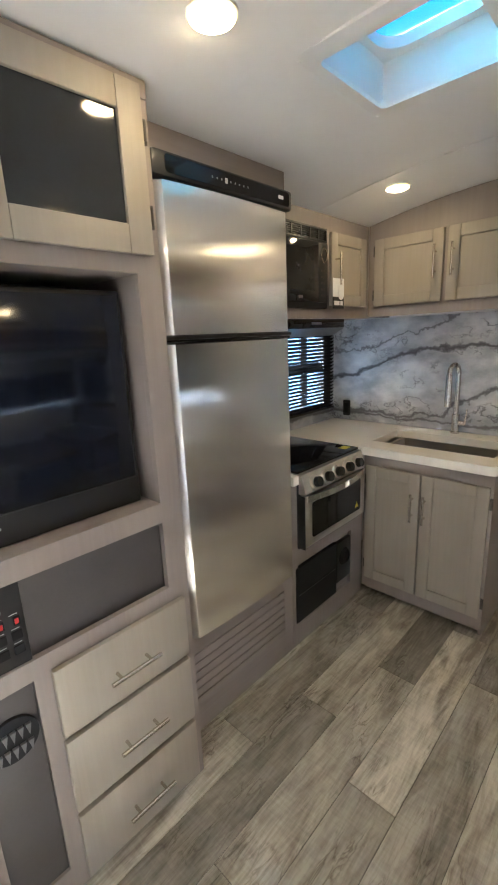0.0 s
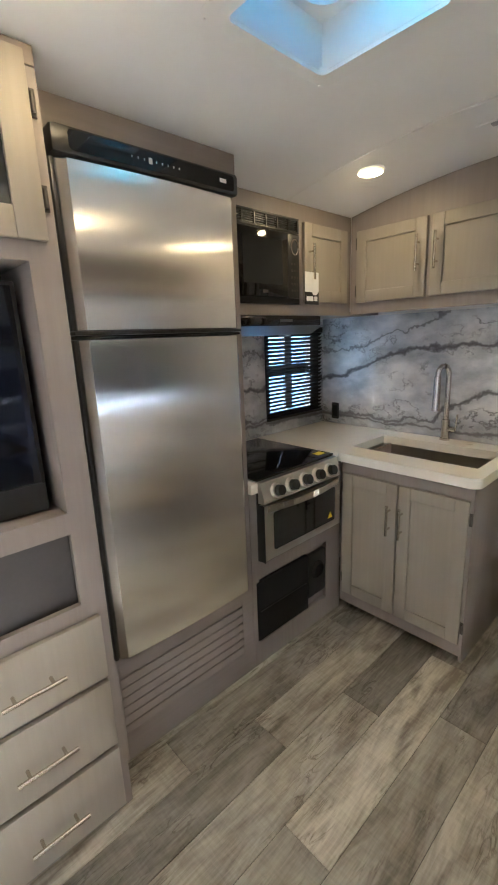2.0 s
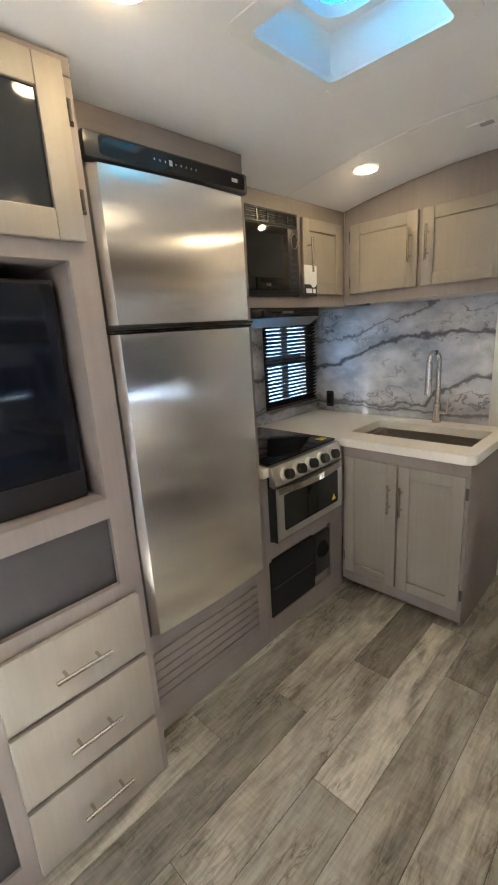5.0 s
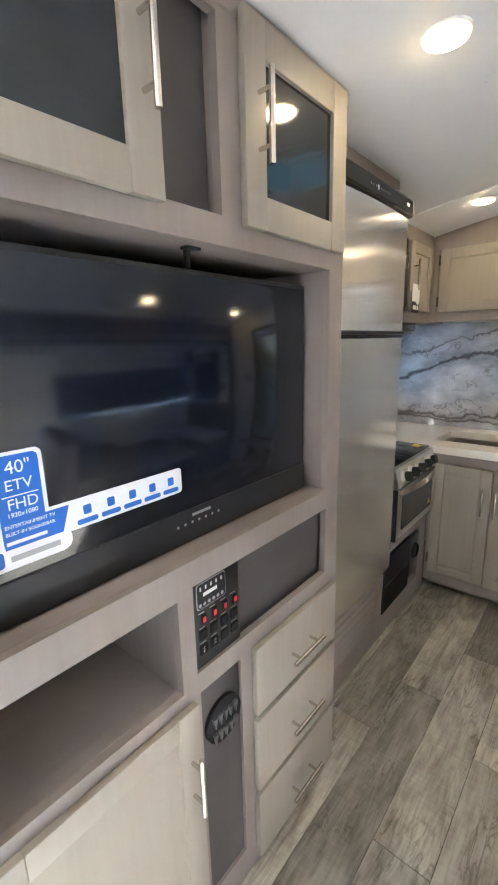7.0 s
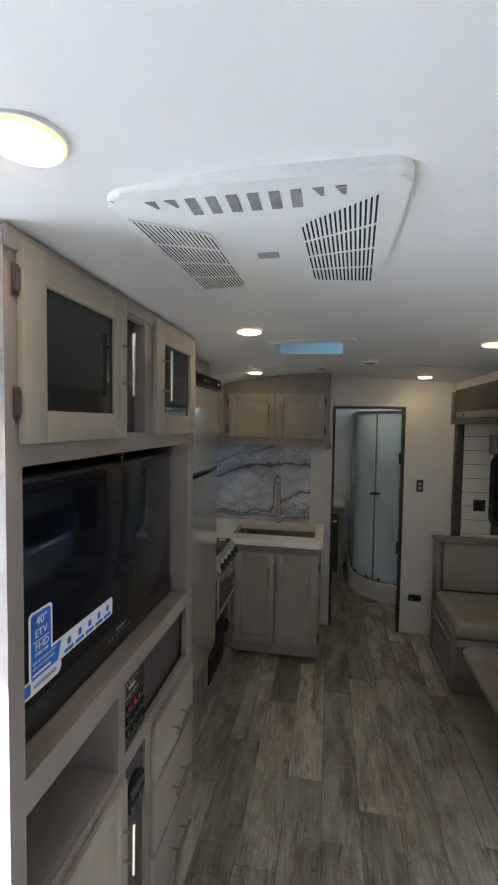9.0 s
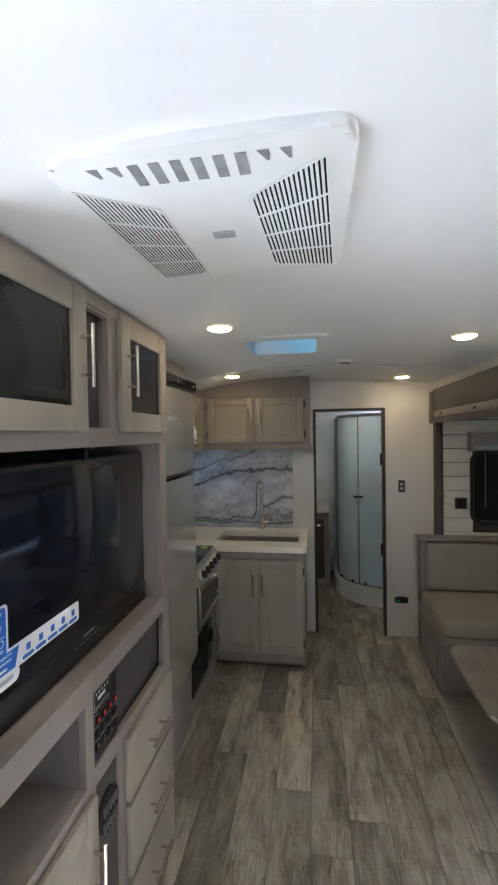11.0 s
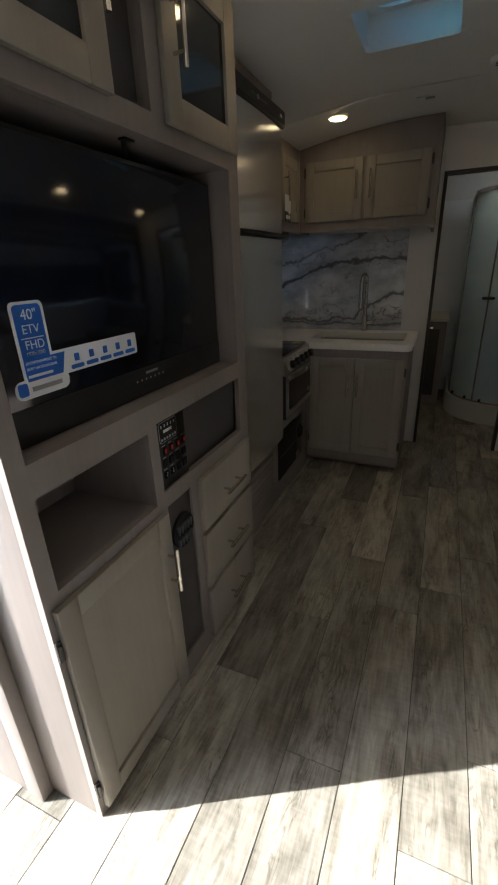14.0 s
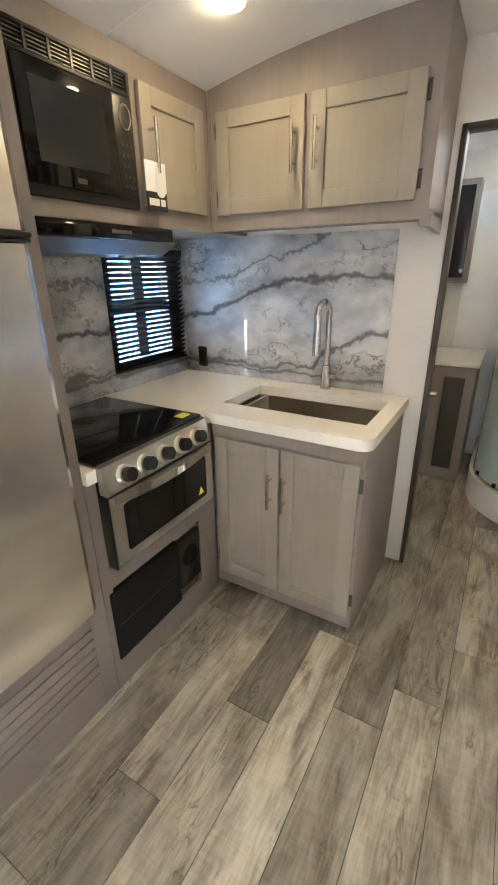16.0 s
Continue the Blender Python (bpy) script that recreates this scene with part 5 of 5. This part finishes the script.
# ---- bathroom ----
def shower():
    t = thing("shower", (1.3, 1.7, 0), "curved frosted-glass corner shower with white base", "shower")
    cx, cy = 1.36, 1.75

    def line(rad):
        """From the east wall straight west, round the quarter circle, and on to the north wall."""
        arc = [(cx - rad * math.sin(radians(4.5 * k)), cy - rad * math.cos(radians(4.5 * k))) for k in range(21)]
        return [(1.64, cy - rad)] + arc + [(cx - rad, 2.44)]

    def band(o, i, z0, z1, mat, name, label=""):
        bm = bmesh.new()
        prism(bm, line(o) + line(i)[::-1], I4, z0, z1)
        return part(name, bm, mat, t, label)

    R = 0.50
    bm = bmesh.new()
    prism(bm, line(R) + [(1.64, 2.44)], I4, 0.0, 0.16)
    part("base", bm, WHITE, t, "white moulded base")
    band(R, R - 0.06, 0.1605, 0.185, WHITE, "rim")
    band(R - 0.022, R - 0.05, 0.1855, 0.205, NICKEL, "bottom_track", "metal track")
    band(R - 0.022, R - 0.05, 1.955, 1.985, NICKEL, "top_track", "metal track")
    pts = line(R - 0.033)
    pin = line(R - 0.039)
    n = len(pts)
    for a, b in ((0, 9), (9, 21), (21, n - 1)):
        bm = bmesh.new()
        prism(bm, pts[a:b + 1] + pin[a:b + 1][::-1], I4, 0.205, 1.956)
        part("glass_panel", bm, FROST, t, "frosted greenish glass")
    for k in (9, 21):
        bm = bmesh.new()
        p = pts[k]
        rod(bm, (p[0], p[1], 0.205), (p[0], p[1], 1.955), 0.008, 8)
        part("stile", bm, NICKEL, t, "metal edge strip")
    p = pts[9]
    bm = bmesh.new()
    box(bm, (p[0] - 0.055, p[1] - 0.045, 1.11), (p[0] + 0.045, p[1] - 0.012, 1.132), 0.008)
    part("handle", bm, BLACK, t, "black door handle")
    for k in (7, 11, 16):
        p = line(R - 0.02)[k]
        bm = bmesh.new()
        rod(bm, (p[0], p[1], 0.206), (p[0], p[1], 0.228), 0.012, 10)
        part("roller", bm, BLACK, t, "black roller")
    part("surround", boxes(((1.625, 1.31, 0.16), (1.64, 2.44, 2.0)), ((0.56, 2.425, 0.16), (1.625, 2.44, 2.0))), WHITE, t, "white shower wall")


shower()


def vanity():
    t = thing("vanity", (0.5, 1.6, 0), "dark taupe bathroom vanity with pale top", "vanity")
    part("body", boxes(((0.05, 1.82, 0.0), (0.79, 2.42, 0.865), 0.003)), FRAME, t)
    part("door", boxes(((0.60, 1.805, 0.10), (0.73, 1.819, 0.79), 0.003)), BRONZE, t, "dark inset door")
    part("top", boxes(((0.045, 1.80, 0.866), (0.805, 2.42, 0.895), 0.004)), COUNTER, t)
    c = thing("medicine_cabinet", (0.5, 2.37, 1.39), "taupe framed mirror cabinet on the bathroom wall", "cabinet")
    part("body", boxes(((0.41, 2.29, 1.39), (0.59, N - 0.001, 2.07), 0.003)), FRAME, c)
    part("mirror", boxes(((0.44, 2.282, 1.43), (0.56, 2.289, 2.03), 0.001)), SMOKED, c, "dark mirror pane")


vanity()
# pane over the added opening; it only serves to brighten the shower
bm = boxes(((BATH_FILL[0] - 0.02, BATH_FILL[2] - 0.02, 2.335), (BATH_FILL[1] + 0.02, BATH_FILL[3] + 0.02, 2.345)))
fill_pane = solid("shower_fill_pane", bm, CLEAR, "clear pane of an added, unseen roof opening that brightens the shower", "skylight", "structure")
fill_pane.visible_shadow = False
solid("wall_bath", boxes(((0.0, WY + 0.05, 0.0), (0.04, N, 2.2))), WALL, "cream bathroom side wall", "wall", "structure")
ceiling_lamp(0.95, 1.15)


# ---- dinette in the slide-out ----
def bench(y_front, y_back, sign):
    t = thing("dinette_bench", (1.9, (y_front + y_back) / 2, 0.016), "dinette bench with taupe wooden base and beige upholstered cushions", "bench", "dinette benches")
    lo, hi = min(y_front, y_back), max(y_front, y_back)
    x0, x1 = 1.462, SX - 0.01
    b = part("base", boxes(((x0 + 0.02, lo + 0.02, 0.017), (x1, hi, 0.40), 0.004)), FRAME, t)
    s = part("side_panel", boxes(((x0, lo, 0.017), (x0 + 0.019, hi, 0.43), 0.004)), FRAME, t)
    m = XN(x0)
    shaker(t, m, lo + 0.06, hi - 0.09, 0.06, 0.36, 0.05, 0.016, False, "access_door", FRAME)
    part("rail", boxes(((x0 + 0.02, y_front - 0.012 * sign if sign > 0 else y_front, 0.36), (x1, y_front + 0.012 if sign > 0 else y_front + 0.012, 0.41), 0.003)), FRAME_H, t)
    ca, cb = (lo - 0.03, hi - 0.10) if sign > 0 else (lo + 0.10, hi + 0.03)
    bm = bmesh.new()
    box(bm, (x0 + 0.005, ca, 0.412), (x1 - 0.005, cb, 0.535), 0.035, I4, 4)
    part("seat_cushion", bm, LEATHER, t, "beige seat cushion")
    ba, bb = (hi - 0.12, hi - 0.025) if sign > 0 else (lo + 0.025, lo + 0.12)
    bm = bmesh.new()
    box(bm, (x0 + 0.045, ba, 0.53), (x1 - 0.005, bb, 0.915), 0.025, I4, 4)
    part("back_cushion", bm, LEATHER, t, "beige back cushion")
    ea, eb = (hi - 0.024, hi) if sign > 0 else (lo, lo + 0.024)
    part("back_board", boxes(((x0, ea, 0.40), (x1, eb, 0.925), 0.003)), FRAME, t)
    part("end_post", boxes(((x0, min(ba, ea), 0.431), (x0 + 0.04, max(bb, eb), 0.925), 0.004)), FRAME, t)
    part("cap_rail", boxes(((x0 - 0.015, min(ba, ea) - 0.012, 0.926), (x1, max(bb, eb) + 0.008, 0.948), 0.005)), FRAME_H, t)


bench(-0.22, 0.435, 1)
bench(-1.14, -1.95, -1)


def dinette_table():
    t = thing("dinette_table", (1.9, -0.85, 0.016), "wood-look dinette table lowered between the benches", "table")
    bm = bmesh.new()
    prism(bm, rounded(1.45, 2.45, -1.13, -0.36, 0.12, 8), I4, 0.412, 0.437)
    part("tabletop", bm, TABLE, t, "grey-brown wood-look top")
    bm = bmesh.new()
    rod(bm, (1.95, -0.85, 0.017), (1.95, -0.85, 0.411), 0.03, 20)
    rod(bm, (1.95, -0.85, 0.016), (1.95, -0.85, 0.03), 0.09, 24)
    part("pedestal", bm, NICKEL, t)


TABLE = wood("table_laminate", (0.14, 0.12, 0.10), (0.32, 0.285, 0.245), 0.4, (30, 3, 30), 0.6)
dinette_table()


def slide_window():
    t = thing("window_2", (2.16, 0.46, 1.055), "dark rounded slide-out window with beaded chain", "window")
    t["kind"] = "structure"
    m = YN(0.449)
    bm = bmesh.new()
    out, inn = rounded(1.872, 2.45, 1.03, 1.63, 0.09, 6), rounded(1.905, 2.417, 1.062, 1.598, 0.07, 6)
    for k in range(len(out)):
        j = (k + 1) % len(out)
        for w in (0.0, 0.012):
            bm.faces.new([bm.verts.new(m @ Vector((*q, w))) for q in (out[k], out[j], inn[j], inn[k])])
        bm.faces.new([bm.verts.new(m @ Vector(q)) for q in ((*out[k], 0), (*out[j], 0), (*out[j], 0.012), (*out[k], 0.012))])
        bm.faces.new([bm.verts.new(m @ Vector(q)) for q in ((*inn[k], -0.05), (*inn[j], -0.05), (*inn[j], 0.012), (*inn[k], 0.012))])
    bmesh.ops.remove_doubles(bm, verts=bm.verts[:], dist=1e-5)
    part("window_frame", bm, BLACK, t, "black rounded frame")
    part("shade", boxes(((1.90, 0.475, 1.056), (2.42, 0.48, 1.599))), MATTE, t, "dark drawn shade")
    v = thing("valance", (2.16, 0.42, 1.63), "taupe wooden window valance box", "valance")
    part("board", boxes(((1.862, 0.36, 1.632), (2.47, 0.378, 1.775), 0.004)), FRAME_H, v)
    part("side", boxes(((1.855, 0.36, 1.625), (1.873, 0.45, 1.78), 0.003)), FRAME, v)
    part("strip", boxes(((1.875, 0.352, 1.64), (2.46, 0.36, 1.672), 0.002)), GREY, v, "pale lower strip")
    for k in range(26):
        bm = bmesh.new()
        bmesh.ops.create_icosphere(bm, subdivisions=1, radius=0.0042, matrix=Matrix.Translation((1.985, 0.437, 1.19 + k * 0.0165)))
        part("bead", bm, LABEL_WHITE, t)
    outlet("power_outlet", YN(0.451), 1.803, 1.205, 0.09, 0.09, "square black outlet on the shiplap", BLACK, 0.004)


slide_window()


def dinette_window():
    t = thing("window_3", (SX, -0.7, 0.985), "wide dinette window with dark shade almost fully drawn", "window")
    t["kind"] = "structure"
    y0, y1, z0, z1 = -1.75, 0.36, 0.985, 1.60
    bm = bmesh.new()
    for a, b, c, d in ((y0, y0 + 0.03, z0, z1), (y1 - 0.03, y1, z0, z1), (y0 + 0.03, y1 - 0.03, z0, z0 + 0.012), (y0 + 0.03, y1 - 0.03, z1 - 0.03, z1)):
        box(bm, (SX - 0.006, a, c), (SX + 0.045, b, d))
    bmesh.ops.remove_doubles(bm, verts=bm.verts[:], dist=1e-5)
    part("window_frame", bm, BLACK, t, "black frame", False)
    part("shade", boxes(((SX + 0.006, y0 + 0.02, z0 + 0.026), (SX + 0.012, y1 - 0.02, z1 - 0.02), 0.001)), MATTE, t, "black pleated shade")
    p = part("pane", boxes(((SX + 0.03, y0 + 0.02, z0 + 0.01), (SX + 0.034, y1 - 0.02, z1 - 0.02))), CLEAR, t, "clear glass")
    p.visible_shadow = False


dinette_window()

# entry door opening trim and threshold
ent = thing("door_2", (X0, -3.05, 0), "open entry doorway with dark trim", "doorway")
ent["kind"] = "structure"
part("sill", boxes(((X0 - 0.06, ENTRY[0], -0.02), (X0 + 0.01, ENTRY[1], 0.001), 0.002)), NICKEL, ent, "metal threshold")
part("jamb", boxes(((X0 + 0.001, ENTRY[1] + 0.001, 0.002), (X0 + 0.006, ENTRY[1] + 0.03, ENTRY[3]), 0.001)), BLACK, ent)
part("jamb", boxes(((X0 + 0.001, ENTRY[0] - 0.03, 0.002), (X0 + 0.006, ENTRY[0] - 0.001, ENTRY[3]), 0.001)), BLACK, ent)

# ---- floor planks ----
PW, PL = 0.1785, 1.075
STARTS = {-4: -0.93, -3: -0.62, -2: -1.525, -1: -1.213, 0: -0.893, 1: -0.515, 2: -1.097, 3: -1.415, 4: -1.228, 5: -0.918, 6: -0.597, 7: -0.225, 8: -0.7}
rng = random.Random(5)


def plank_mesh(w, l):
    bm = bmesh.new()
    g = 0.0013
    prism(bm, [(g, -0.004), (w - g, -0.004), (w - g, -0.0008), (w - g - 0.001, 0.0), (g + 0.001, 0.0), (g, -0.0008)], Matrix(((1, 0, 0, 0), (0, 0, 1, 0), (0, 1, 0, 0), (0, 0, 0, 1))), g, l - g)
    bmesh.ops.recalc_face_normals(bm, faces=bm.faces[:])
    me = bpy.data.meshes.new("plank")
    bm.to_mesh(me)
    bm.free()
    me.materials.append(PLANK)
    return me


FULL = plank_mesh(PW, PL)
TONES = {(1, -0.515): 0.79, (1, -1.59): 1.04, (1, -2.665): 0.92, (2, -1.097): 1.22, (2, -2.172): 0.92, (2, -0.022): 0.95, (0, -0.893): 1.08, (0, -1.968): 0.80, (0, 0.182): 0.9,
         (3, -1.415): 0.97, (3, -0.34): 0.86, (3, -2.49): 1.02, (4, -1.228): 1.12, (4, -0.153): 0.86, (4, -2.303): 0.94, (5, -0.918): 1.02, (5, 0.157): 1.1, (6, -0.597): 0.98, (5, -1.993): 1.0, (6, -1.672): 1.02, (-1, -1.213): 0.88, (-1, -0.138): 0.84, (-1, -2.288): 1.14}
for c in range(-4, 9):
    xa = 0.072 + c * PW
    w = min(PW, X1 - xa)
    lo = max(xa, X0)
    if xa + w - lo < 0.02:
        continue
    start = STARTS.get(c, rng.uniform(-1, 0))
    k = math.floor((S - start) / PL)
    while start + k * PL < N:
        y0, y1 = max(S, start + k * PL), min(N, start + (k + 1) * PL)
        tone = next((v for (cc, yy), v in TONES.items() if cc == c and abs(yy - (start + k * PL)) < 0.03), None) or rng.choice((0.78, 0.88, 0.95, 1.0, 1.06, 1.14, 1.22))
        k += 1
        if y1 - y0 < 0.01:
            continue
        whole = abs(y1 - y0 - PL) < 1e-6 and lo == xa and w == PW
        ob = new("plank", FULL if whole else plank_mesh(xa + w - lo, y1 - y0))
        ob.location = (lo, y0, 0.0)
        ob.parent = floor
        tone = tone ** 1.8
        ob.color = (tone, tone, tone * 0.985, 1)
